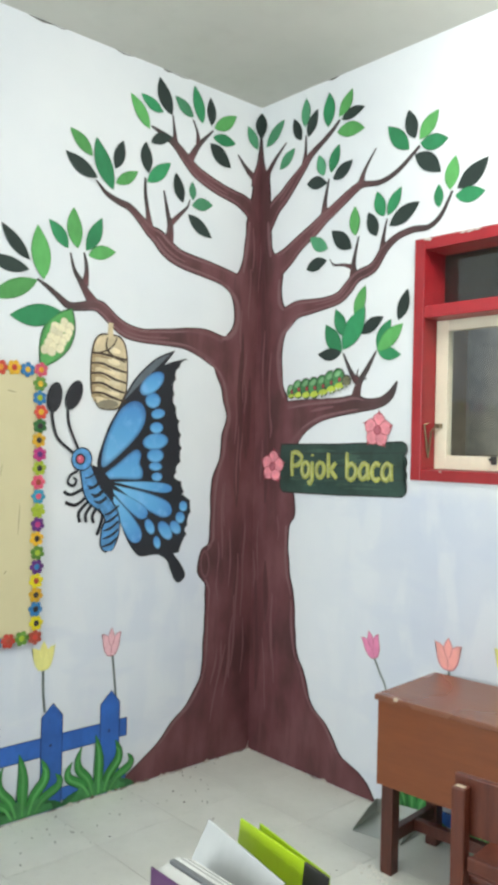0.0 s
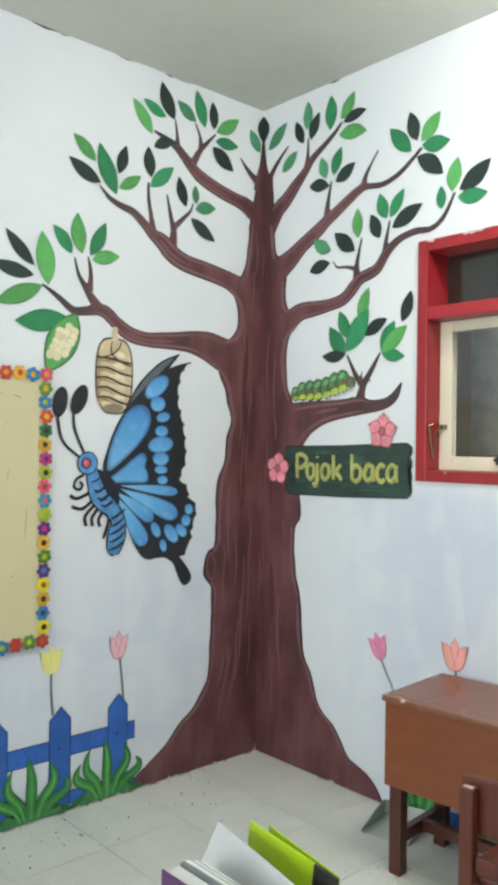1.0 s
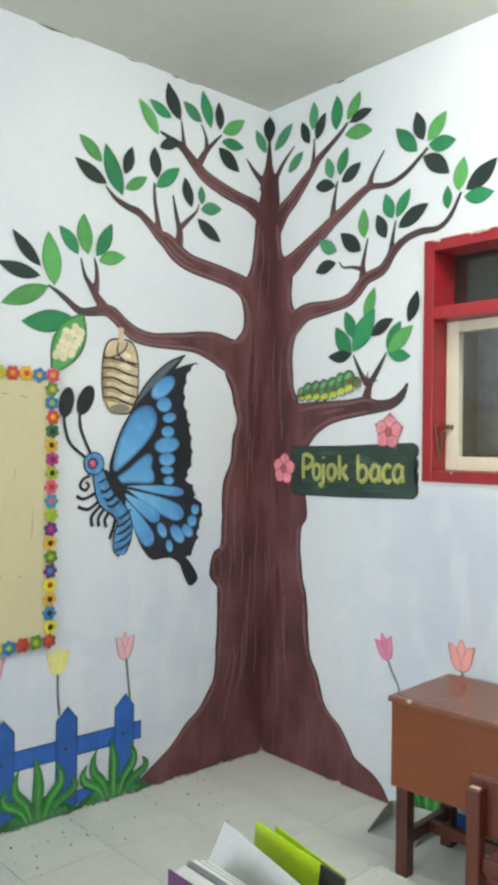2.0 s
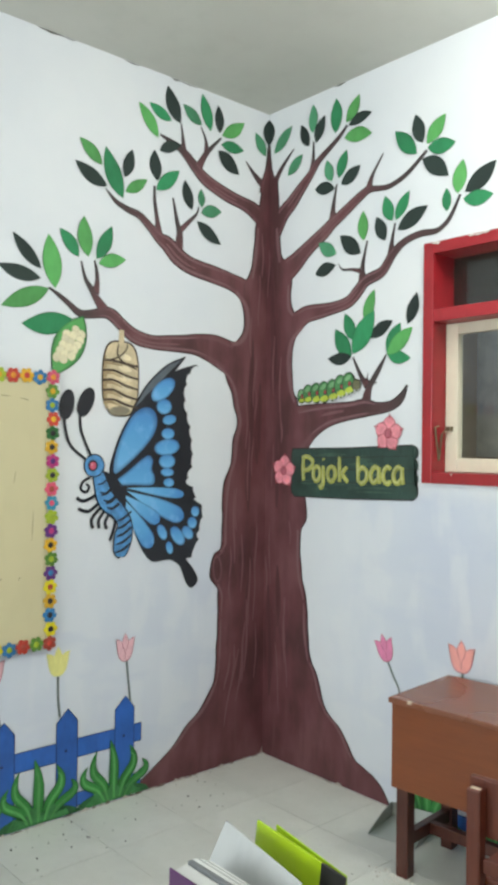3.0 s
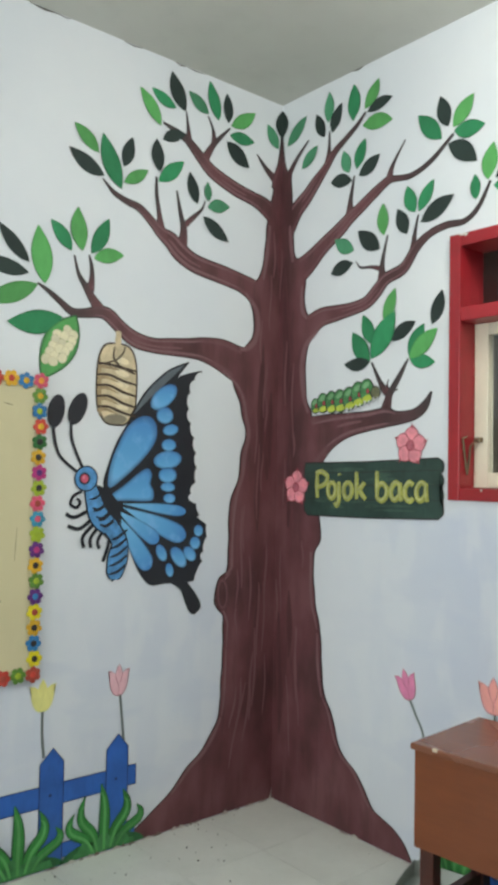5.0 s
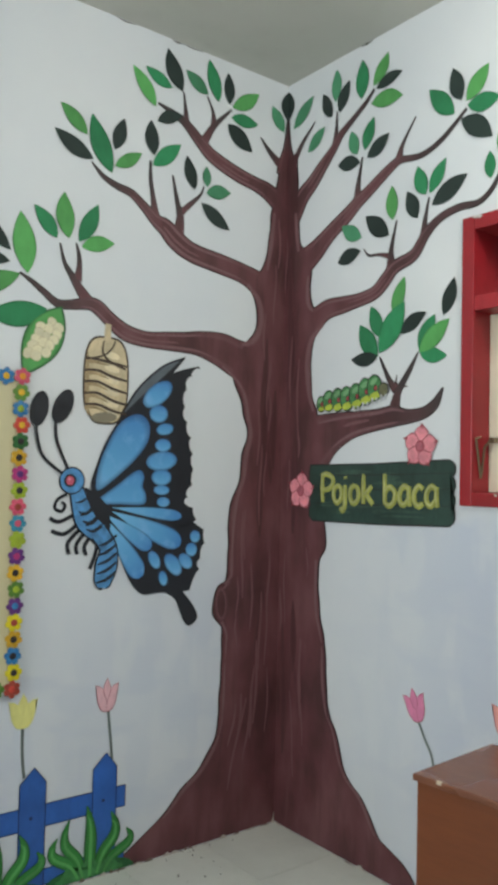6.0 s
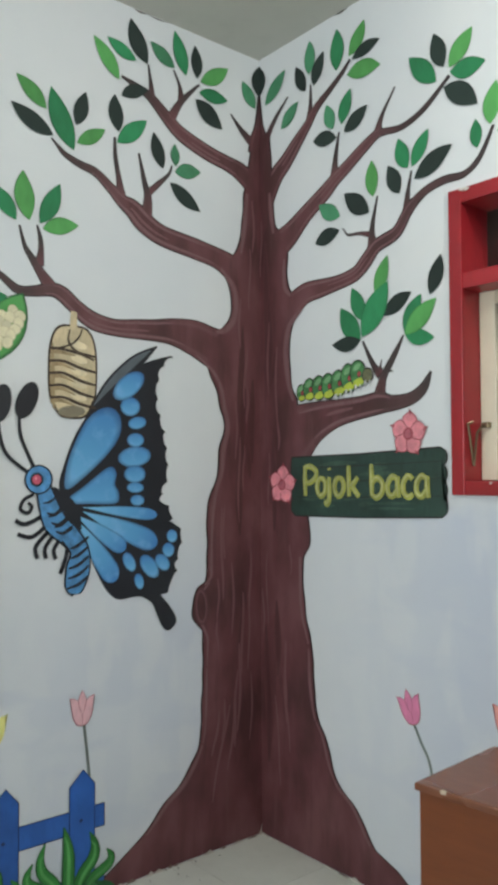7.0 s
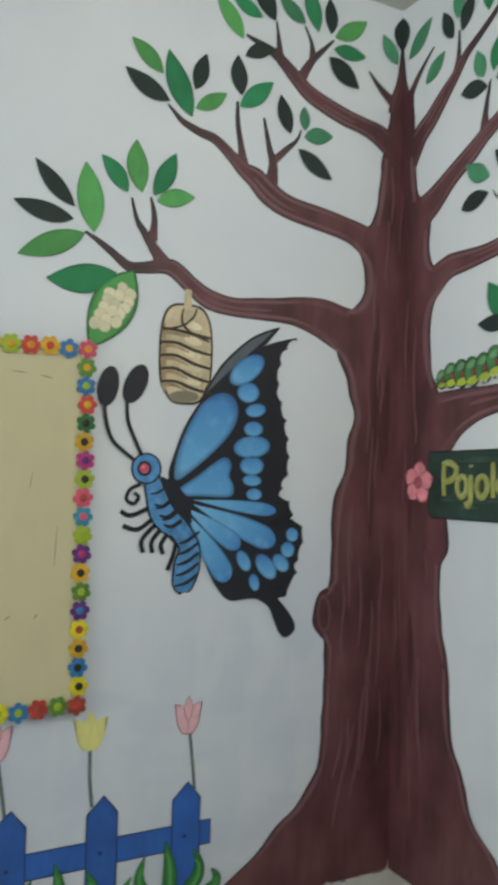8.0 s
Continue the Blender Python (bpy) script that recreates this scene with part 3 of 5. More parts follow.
def trunk_edges(zs):
    """The trunk's half-breadths on the board wall and on the window wall at the heights zs."""
    left = [(0.0, 0.815), (0.043, 0.806), (0.107, 0.706), (0.168, 0.615), (0.261, 0.521), (0.315, 0.443), (0.389, 0.384), (0.467, 0.343), (0.592, 0.330), (0.767, 0.325),
            (0.918, 0.323), (0.949, 0.343), (0.993, 0.378), (1.062, 0.375), (1.118, 0.346), (1.145, 0.305), (1.349, 0.302), (1.446, 0.297), (1.516, 0.279), (1.597, 0.243), (1.698, 0.235),
            (1.770, 0.209), (1.832, 0.210), (1.892, 0.234), (1.962, 0.246), (2.031, 0.287), (2.094, 0.300), (2.150, 0.280), (2.222, 0.223), (2.275, 0.177), (2.348, 0.164), (2.438, 0.186),
            (2.480, 0.205), (2.540, 0.180), (2.600, 0.130), (2.757, 0.098), (2.860, 0.090), (2.915, 0.079), (3.010, 0.060), (3.140, 0.030)]
    right = [(0.0, 0.885), (0.061, 0.842), (0.096, 0.804), (0.126, 0.750), (0.145, 0.680), (0.178, 0.640), (0.239, 0.600), (0.289, 0.558), (0.333, 0.489), (0.400, 0.442), (0.516, 0.401), (0.576, 0.361),
             (0.721, 0.334), (0.882, 0.324), (0.982, 0.290), (1.110, 0.275), (1.237, 0.277), (1.287, 0.309), (1.357, 0.316), (1.420, 0.304), (1.520, 0.285), (1.660, 0.265), (1.800, 0.250), (1.904, 0.243),
             (1.967, 0.213), (2.069, 0.197), (2.171, 0.195), (2.251, 0.223), (2.300, 0.235), (2.370, 0.215), (2.418, 0.188), (2.490, 0.183), (2.550, 0.189), (2.600, 0.180), (2.640, 0.165), (2.670, 0.135),
             (2.700, 0.108), (2.755, 0.098), (2.881, 0.087), (2.975, 0.082), (3.140, 0.072)]
    return [np.interp(zs, *zip(*[(c[0], c[1]) for c in smooth(edge, 5)])) for edge in (left, right)]


def trunk(outline_grow, off, material, name, parent):
    """The trunk across both walls; the corner runs up its middle."""
    zs = np.linspace(0.004, 3.14, 170)
    lw, rw = trunk_edges(zs)
    bm = bmesh.new()
    uvl = bm.loops.layers.uv.new("stroke")
    rows = []
    for i, z in enumerate(zs):
        wob = 0.002 * math.sin(z * 23) + 0.0015 * math.sin(z * 51 + 1)
        a, b = lw[i] + wob + outline_grow, rw[i] - wob + outline_grow
        cols = [(-a, L), (-a / 2, L), (0.0, L), (b / 2, R), (b, R)]
        rows.append([(bm.verts.new(fold(u, z, off, s)), (abs(k - 2) / 2, 0.0)) for k, (u, s) in enumerate(cols)])
    for r0, r1 in zip(rows, rows[1:]):
        for c in range(4):
            quad = [r0[c], r0[c + 1], r1[c + 1], r1[c]]
            fc = bm.faces.new([q[0] for q in quad])
            for loop, q in zip(fc.loops, quad):
                loop[uvl].uv = q[1]
    return part(name, bm, material, parent)


body = trunk(0.0, 0.0030, M_BARK, "trunk", tree)
trunk(0.007, 0.0014, M_OUTLINE, "outline", body)


def branch(side, main, twigs=(), leaves=(), k=0):
    """A branch with its twigs and leaves; dark outline under all of them."""
    def slim(line):
        """Brushed thinner on its way out along the window wall."""
        return [(u, z, w * (1 - 0.30 * min(1, max(0, (u - 0.18) / 0.30)))) if z > 2.15 and side == R else (u, z, w) for u, z, w in line]
    main, twigs = slim(main), [[(u, z, w * (0.95 - 0.25 * (k > 0))) for k, (u, z, w) in enumerate(slim(t))] for t in twigs]
    b = stroke("branch", main, 0.0026, M_BRANCH, tree, side)
    rim = add_strip(bmesh.new(), smooth(main, 5), 0.0012, side, 0.0045)
    for i, t in enumerate(twigs):
        stroke("twig", t, 0.0022 - 0.0003 * i, M_TWIG, b, side)
        add_strip(rim, smooth(t, 5), 0.0010 - 0.0002 * i, side, 0.0035)
    part("outline", rim, M_OUTLINE, b)
    # paler brush lines just inside both edges and a broken one along the middle
    curve = smooth(main, 5)
    n = len(curve)
    for j, (f, a0, a1, wd) in enumerate(((0.33, 0.16, 0.72, 0.20), (-0.34, 0.20, 0.66, 0.17), (0.05, 0.30, 0.50, 0.16))):
        line = []
        i0, i1 = int(a0 * n), int(a1 * n)
        for i in range(i0, i1, 2):
            (u, z, w), (ua, za, _), (ub, zb, _) = curve[i], curve[i - 1], curve[i + 1]
            d = np.array((ub - ua, zb - za)) / (math.hypot(ub - ua, zb - za) + 1e-9)
            taper = math.sin(math.pi * min(1, (i - i0 + 0.6) / (i1 - i0))) ** 0.5
            line.append((u - d[1] * f * w, z + d[0] * f * w, max(0.003, min(0.018, wd * w) * taper)))
        if len(line) > 2:
            stroke("bark_stroke", line, 0.0029 + 0.00003 * j, M_RIM if j < 2 else M_STREAK, b, side, steps=2)
    for i, (u0, z0, u1, z1, w, c) in enumerate(leaves):
        bend = (((u0 * 37.7 + z0 * 91.3) % 1) - 0.5) * 0.10
        part("leaf", add_strip(bmesh.new(), leaf_line(u0, z0, u1, z1, w, bend), 0.0034 + 0.00008 * i, side), M_LEAF[c], tree)


branch(L, [(-0.030, 2.905, 0.100), (-0.115, 2.952, 0.085), (-0.191, 2.972, 0.066), (-0.303, 2.994, 0.066), (-0.435, 3.037, 0.062), (-0.505, 3.084, 0.054), (-0.573, 3.139, 0.040), (-0.618, 3.164, 0.031), (-0.726, 3.197, 0.006)],
       [[(-0.584, 3.145, 0.033), (-0.590, 3.206, 0.021), (-0.602, 3.283, 0.006)],
        [(-0.493, 3.087, 0.041), (-0.444, 3.171, 0.033), (-0.391, 3.231, 0.019), (-0.344, 3.280, 0.008)],
        [(-0.437, 3.182, 0.031), (-0.445, 3.244, 0.017), (-0.474, 3.300, 0.008)]],
       [(-0.743, 3.179, -0.857, 3.321, 0.069, 2), (-0.663, 3.284, -0.796, 3.337, 0.059, 1), (-0.609, 3.285, -0.688, 3.450, 0.084, 0),
        (-0.474, 3.313, -0.593, 3.386, 0.066, 3), (-0.415, 3.298, -0.472, 3.474, 0.073, 1), (-0.356, 3.304, -0.366, 3.446, 0.061, 0),
        (-0.337, 3.295, -0.186, 3.401, 0.070, 2), (-0.343, 3.247, -0.188, 3.254, 0.063, 1), (-0.362, 3.210, -0.219, 3.118, 0.087, 0),
        (-0.732, 3.117, -0.607, 3.175, 0.057, 0)])
branch(L, [(-0.107, 2.470, 0.130), (-0.184, 2.515, 0.108), (-0.259, 2.540, 0.088), (-0.368, 2.559, 0.087), (-0.531, 2.583, 0.085), (-0.620, 2.622, 0.090), (-0.675, 2.665, 0.079),
           (-0.729, 2.690, 0.052), (-0.779, 2.730, 0.038), (-0.846, 2.777, 0.030), (-0.910, 2.791, 0.024), (-0.974, 2.814, 0.016), (-1.005, 2.838, 0.010), (-1.031, 2.861, 0.003)],
       [[(-0.729, 2.699, 0.046), (-0.741, 2.775, 0.028), (-0.757, 2.859, 0.020), (-0.760, 2.936, 0.011)],
        [(-0.610, 2.659, 0.052), (-0.604, 2.731, 0.046), (-0.623, 2.799, 0.026), (-0.647, 2.900, 0.009)],
        [(-0.600, 2.750, 0.025), (-0.545, 2.805, 0.023), (-0.501, 2.850, 0.012), (-0.485, 2.889, 0.006)]],
       [(-1.056, 2.969, -1.175, 3.067, 0.065, 2), (-1.028, 2.877, -1.195, 2.958, 0.072, 0), (-0.941, 2.840, -1.037, 3.060, 0.092, 1), (-0.932, 2.941, -0.891, 3.082, 0.062, 0),
        (-0.928, 2.873, -0.805, 2.957, 0.056, 2), (-0.744, 2.966, -0.763, 3.113, 0.070, 0), (-0.750, 2.921, -0.612, 3.046, 0.070, 1), (-0.531, 2.867, -0.578, 3.008, 0.066, 0),
        (-0.467, 2.893, -0.473, 2.986, 0.046, 3), (-0.471, 2.865, -0.338, 2.895, 0.066, 3), (-0.496, 2.815, -0.340, 2.724, 0.070, 0)])
branch(L, [(-0.150, 2.110, 0.220), (-0.270, 2.140, 0.175), (-0.370, 2.173, 0.150), (-0.480, 2.187, 0.108), (-0.560, 2.184, 0.086), (-0.654, 2.179, 0.074), (-0.756, 2.174, 0.062), (-0.855, 2.190, 0.066),
           (-0.928, 2.233, 0.057), (-0.987, 2.277, 0.056), (-1.034, 2.286, 0.046), (-1.101, 2.271, 0.033), (-1.162, 2.268, 0.028), (-1.222, 2.307, 0.019), (-1.270, 2.338, 0.013), (-1.315, 2.362, 0.005)],
       [[(-1.034, 2.296, 0.053), (-1.074, 2.345, 0.047), (-1.109, 2.394, 0.032), (-1.137, 2.434, 0.018), (-1.157, 2.504, 0.007)],
        [(-1.080, 2.374, 0.036), (-1.073, 2.424, 0.026), (-1.076, 2.473, 0.019), (-1.088, 2.518, 0.007)]],
       [(-1.357, 2.441, -1.491, 2.578, 0.060, 0), (-1.359, 2.399, -1.557, 2.432, 0.066, 0), (-1.288, 2.366, -1.323, 2.599, 0.094, 2), (-1.319, 2.358, -1.538, 2.257, 0.080, 2),
        (-1.205, 2.239, -1.443, 2.191, 0.100, 1), (-1.173, 2.523, -1.269, 2.635, 0.065, 1), (-1.122, 2.532, -1.147, 2.713, 0.080, 2), (-1.079, 2.529, -0.999, 2.694, 0.070, 1),
        (-1.066, 2.509, -0.921, 2.549, 0.066, 2)])
branch(R, [(0.030, 2.820, 0.120), (0.061, 2.860, 0.110), (0.121, 2.931, 0.092), (0.183, 2.973, 0.080), (0.248, 3.030, 0.071), (0.325, 3.095, 0.049), (0.375, 3.147, 0.042), (0.449, 3.191, 0.032), (0.520, 3.235, 0.024), (0.567, 3.275, 0.012)],
       [[(0.330, 3.112, 0.041), (0.339, 3.175, 0.027), (0.340, 3.257, 0.010)]],
       [(0.310, 3.243, 0.251, 3.370, 0.061, 0), (0.334, 3.305, 0.337, 3.452, 0.065, 3), (0.361, 3.246, 0.421, 3.372, 0.070, 0), (0.496, 3.260, 0.498, 3.433, 0.080, 1),
        (0.567, 3.293, 0.650, 3.408, 0.071, 2), (0.583, 3.274, 0.730, 3.296, 0.057, 0), (0.556, 3.219, 0.732, 3.193, 0.076, 2), (0.475, 3.022, 0.437, 3.135, 0.062, 3),
        (0.523, 3.025, 0.573, 3.155, 0.069, 1), (0.536, 2.990, 0.662, 3.056, 0.071, 0), (0.357, 3.005, 0.495, 2.978, 0.067, 0)])
branch(R, [(0.052, 2.562, 0.157), (0.148, 2.615, 0.128), (0.215, 2.648, 0.112), (0.311, 2.710, 0.091), (0.418, 2.767, 0.092), (0.479, 2.806, 0.084), (0.550, 2.842, 0.074), (0.642, 2.892, 0.064), (0.709, 2.922, 0.048), (0.753, 2.919, 0.030),
           (0.839, 2.910, 0.026), (0.942, 2.944, 0.024), (1.051, 3.022, 0.013)],
       [[(0.713, 2.923, 0.062), (0.735, 2.986, 0.031), (0.801, 3.075, 0.009)], [(0.479, 2.815, 0.074), (0.482, 2.886, 0.046), (0.505, 2.997, 0.012)]],
       [(0.998, 3.023, 0.874, 3.160, 0.076, 1), (1.031, 3.065, 0.989, 3.205, 0.070, 0), (1.056, 3.053, 1.154, 3.161, 0.077, 2), (1.060, 3.036, 1.207, 3.020, 0.074, 1),
        (1.031, 2.990, 1.172, 2.880, 0.080, 0), (0.510, 2.648, 0.389, 2.723, 0.070, 3), (0.366, 2.563, 0.506, 2.589, 0.069, 0)])
branch(R, [(0.100, 2.260, 0.180), (0.168, 2.300, 0.150), (0.235, 2.335, 0.115), (0.305, 2.365, 0.100), (0.396, 2.370, 0.092), (0.495, 2.376, 0.080), (0.590, 2.393, 0.080), (0.648, 2.434, 0.087), (0.704, 2.482, 0.076), (0.802, 2.512, 0.068), (0.864, 2.584, 0.058),
           (0.936, 2.632, 0.040), (1.026, 2.651, 0.034), (1.113, 2.648, 0.025), (1.178, 2.690, 0.021), (1.231, 2.780, 0.010)],
       [[(0.854, 2.589, 0.052), (0.859, 2.646, 0.033), (0.877, 2.726, 0.011)], [(0.681, 2.489, 0.072), (0.680, 2.558, 0.041), (0.708, 2.674, 0.011)],
        [(0.670, 2.534, 0.028), (0.612, 2.552, 0.020), (0.552, 2.560, 0.014), (0.524, 2.592, 0.004)]],
       [(1.222, 2.790, 1.248, 2.934, 0.074, 2), (1.258, 2.789, 1.409, 2.889, 0.085, 0), (1.250, 2.760, 1.397, 2.750, 0.070, 1), (1.168, 2.723, 1.163, 2.827, 0.050, 1),
        (0.862, 2.743, 0.818, 2.868, 0.068, 1), (0.883, 2.742, 0.960, 2.861, 0.064, 1), (0.894, 2.693, 1.063, 2.770, 0.079, 0), (0.821, 2.657, 0.766, 2.779, 0.069, 0),
        (0.690, 2.681, 0.683, 2.826, 0.067, 2), (0.668, 2.624, 0.535, 2.732, 0.080, 0)])
branch(R, [(0.120, 1.690, 0.430), (0.230, 1.755, 0.290), (0.330, 1.802, 0.190), (0.420, 1.828, 0.135), (0.503, 1.843, 0.104), (0.616, 1.855, 0.085), (0.707, 1.866, 0.083), (0.778, 1.861, 0.054), (0.864, 1.872, 0.042), (0.921, 1.906, 0.035), (0.955, 1.961, 0.006)],
       [[(0.707, 1.880, 0.062), (0.724, 1.948, 0.051), (0.741, 1.982, 0.040), (0.784, 2.041, 0.030), (0.830, 2.112, 0.007)],
        [(0.715, 1.976, 0.036), (0.678, 2.020, 0.027), (0.627, 2.114, 0.009)],
        [(0.735, 1.982, 0.022), (0.755, 1.986, 0.014), (0.775, 1.984, 0.003)], [(0.720, 1.985, 0.018), (0.716, 2.010, 0.010), (0.722, 2.030, 0.003)]],
       [(0.701, 2.281, 0.758, 2.433, 0.068, 2), (0.633, 2.198, 0.572, 2.338, 0.072, 1), (0.616, 2.122, 0.510, 2.266, 0.088, 1),
        (0.616, 2.122, 0.460, 2.122, 0.062, 0), (0.738, 2.202, 0.872, 2.270, 0.066, 0), (0.958, 2.247, 1.008, 2.385, 0.066, 0), (0.843, 2.115, 0.917, 2.255, 0.076, 1),
        (0.840, 2.118, 0.976, 2.087, 0.062, 1)])
for off, (u0, z0, u1, z1, w, c) in ((0.0044, (0.625, 2.135, 0.759, 2.330, 0.113, 1)), (0.0045, (0.840, 2.115, 0.986, 2.228, 0.081, 2))):
    part("leaf", add_strip(bmesh.new(), leaf_line(u0, z0, u1, z1, w), off, R), M_LEAF[c], tree)
# crown of the trunk: a spike up the corner and two short twigs
top = stroke("branch", [(0.0, 3.06, 0.130), (0.0, 3.13, 0.098), (0.0, 3.20, 0.048), (0.0, 3.325, 0.012)], 0.0027, M_BRANCH, tree, 0)
stroke("outline", [(0.0, 3.06, 0.130), (0.0, 3.13, 0.098), (0.0, 3.20, 0.048), (0.0, 3.325, 0.012)], 0.0013, M_OUTLINE, top, 0, 0.005)
for side, line in ((L, [(-0.025, 3.090, 0.056), (-0.105, 3.141, 0.031), (-0.170, 3.202, 0.007)]), (R, [(0.040, 3.10, 0.046), (0.111, 3.186, 0.027), (0.197, 3.259, 0.008)])):
    stroke("twig", line, 0.0023, M_TWIG, top, side)
for side, (u0, z0, u1, z1, w, c) in ((0, (0.0, 3.323, 0.0, 3.471, 0.096, 0)), (L, (-0.028, 3.265, -0.103, 3.372, 0.070, 3)), (R, (0.046, 3.274, 0.182, 3.386, 0.074, 3)), (R, (0.153, 3.128, 0.264, 3.213, 0.066, 3))):
    part("leaf", add_strip(bmesh.new(), leaf_line(u0, z0, u1, z1, w), 0.0034, side), M_LEAF[c], tree)

# paler strokes: rims along the trunk's edges and long dashes in the bark
rs = random.Random(11)
for side in (L, R):
    z, i = 0.16, 0
    while z < (1.45 if side == L else 1.05):
        ln = rs.uniform(0.16, 0.46)
        zs = np.linspace(z, min(2.9, z + ln), 7)
        ws = trunk_edges(zs)[0 if side == L else 1]
        inset = rs.uniform(0.014, 0.020)
        wide = rs.uniform(0.012, 0.022)
        stroke("rim_stroke", [(side * (w - inset), zz, 0.003 + wide * math.sin(math.pi * (k + 0.4) / 6.8) ** 0.6) for k, (zz, w) in enumerate(zip(zs, ws))], 0.0033 + 0.00002 * i, M_RIM, body, side, steps=3)
        z, i = z + ln * rs.uniform(0.9, 1.15), i + 1
for i, (side, line) in enumerate(((L, [(-0.282, 1.20), (-0.280, 1.35), (-0.262, 1.50), (-0.228, 1.60), (-0.216, 1.70), (-0.192, 1.80), (-0.212, 1.89), (-0.230, 1.97), (-0.275, 2.04), (-0.36, 2.10)]),
                                  (L, [(-0.255, 2.212), (-0.205, 2.225), (-0.158, 2.275), (-0.144, 2.350), (-0.164, 2.430), (-0.230, 2.495)]), (R, [(0.262, 1.08), (0.262, 1.24)]), (R, [(0.225, 1.91), (0.198, 1.98), (0.182, 2.07), (0.180, 2.16), (0.206, 2.245), (0.280, 2.300)]), (R, [(0.172, 2.54), (0.168, 2.48), (0.176, 2.41), (0.21, 2.37)]),
                                  (L, [(-0.115, 2.58), (-0.092, 2.72), (-0.078, 2.86)]), (R, [(0.10, 2.67), (0.085, 2.76), (0.074, 2.86)]))):
    n = len(line)
    stroke("rim_stroke", [(u, z, 0.004 + (0.036 if n == 6 else 0.026) * math.sin(math.pi * (k + 0.35) / (n - 0.3)) ** 0.7) for k, (u, z) in enumerate(line)], 0.0050 + 0.00002 * i, M_RIM, body, side)
for k in range(36):
    side = rs.choice((L, R))
    z = rs.uniform(0.40, 2.75)
    reach = float(trunk_edges(np.array([z]))[0 if side == L else 1][0]) - 0.05
    u0 = rs.uniform(0.012, max(0.03, min(reach, 0.27)))
    ln, w, ph = rs.uniform(0.12, 0.40), rs.uniform(0.009, 0.018), rs.uniform(0, 6.28)
    lean = 0.35 * max(0.0, 0.75 - z) * u0 / 0.25
    line = [(side * max(0.006, u0 - lean * (t - 0.5) * ln * 2 + 0.006 * math.sin(ph + 5 * t)), z + (t - 0.5) * ln, 0.002 + w * math.sin(math.pi * (0.04 + 0.92 * t)) ** 0.6) for t in (j / 6 for j in range(7))]
    stroke("bark_stroke", line, 0.0056 + 0.00002 * k, M_STREAK, body, side, steps=3)
for k in range(12):
    side = (L, R)[k % 2]
    z, u, ln = rs.uniform(0.5, 2.4), rs.uniform(0.03, 0.13), rs.uniform(0.25, 0.55)
    stroke("bark_stroke", [(side * u, z - ln / 2, 0.012), (side * (u + 0.006), z - ln * 0.15, 0.046), (side * u, z + ln * 0.2, 0.040), (side * (u - 0.004), z + ln / 2, 0.010)], 0.0036 + 0.00003 * k, M_STREAKD, body, side, steps=4)
# the knot on the trunk
for ra, rb, mm, off in ((0.080, 0.036, M_STREAKD, 0.0062), (0.072, 0.029, M_RIM, 0.0066), (0.060, 0.022, M_BARK, 0.0068)):
    shape("knot", oval(-0.338, 1.035, ra, rb, 94), off, mm, body, L)

# leaf with a cluster of eggs
M_EGGLINE = paint("egg_line", (0.55, 0.47, 0.27), 0.5)
eggleaf = thing("painted_egg_leaf", "green mural leaf carrying a clutch of cream eggs", "mural leaf")
part("outline", add_strip(bmesh.new(), leaf_line(-1.142, 2.256, -1.293, 1.974, 0.158), 0.0036, L), M_GRASSD, eggleaf)
part("leaf", add_strip(bmesh.new(), leaf_line(-1.147, 2.248, -1.289, 1.983, 0.148), 0.0040, L), M_LEAF[2], eggleaf)
rs = random.Random(3)
k = 0
for row in range(6):
    for col in range(3):
        t = row / 5
        u = -1.213 - (t - 0.5) * 0.066 + (col - 1) * 0.031 + rs.uniform(-0.006, 0.006)
        z = 2.186 - t * 0.135 - (col - 1) * 0.010 + rs.uniform(-0.005, 0.005)
        if abs(t - 0.5) > 0.4 and col == (0 if t < 0.5 else 2):
            continue
        deg = rs.uniform(0, 180)
        egg = shape("egg", oval(u, z, 0.0215, 0.0185, deg, n=14), 0.0047 + 0.00016 * k, M_EGG, eggleaf, L)
        shape("egg_rim", oval(u, z, 0.0235, 0.0205, deg, n=14), 0.0046 + 0.00016 * k, M_EGGLINE, egg, L)
        k += 1

# hanging cocoon
coc = thing("painted_cocoon", "cream mural cocoon with dark winding bands under a branch", "mural cocoon")
UC, ZC = -0.940, 1.984
def pod(g):
    return [(UC + (0.096 + g) * math.copysign(abs(math.cos(a)) ** 0.55, math.cos(a)) * (1 - 0.10 * (math.sin(a) < -0.5)), ZC + (0.172 + g) * math.copysign(abs(math.sin(a)) ** 0.75, math.sin(a)))
            for a in (2 * math.pi * i / 40 for i in range(40))]
shape("outline", pod(0.008), 0.0036, M_BAND, coc, L)
shape("pod", pod(0.0), 0.0040, M_COCOON, coc, L)
for z0 in (2.10, 2.045, 1.998, 1.950, 1.902, 1.858):
    shape("highlight", oval(-0.915, z0 - 0.012, 0.036, 0.014, -12, n=14), 0.0042, M_COCOON_LIGHT, coc, L)
stroke("stem", [(-0.938, 2.215, 0.026), (-0.939, 2.17, 0.030), (-0.936, 2.13, 0.032)], 0.0044, M_COCOON, coc, L)
shape("base", oval(-0.945, 1.832, 0.058, 0.022, 4), 0.0044, M_COCOON_DARK, coc, L)
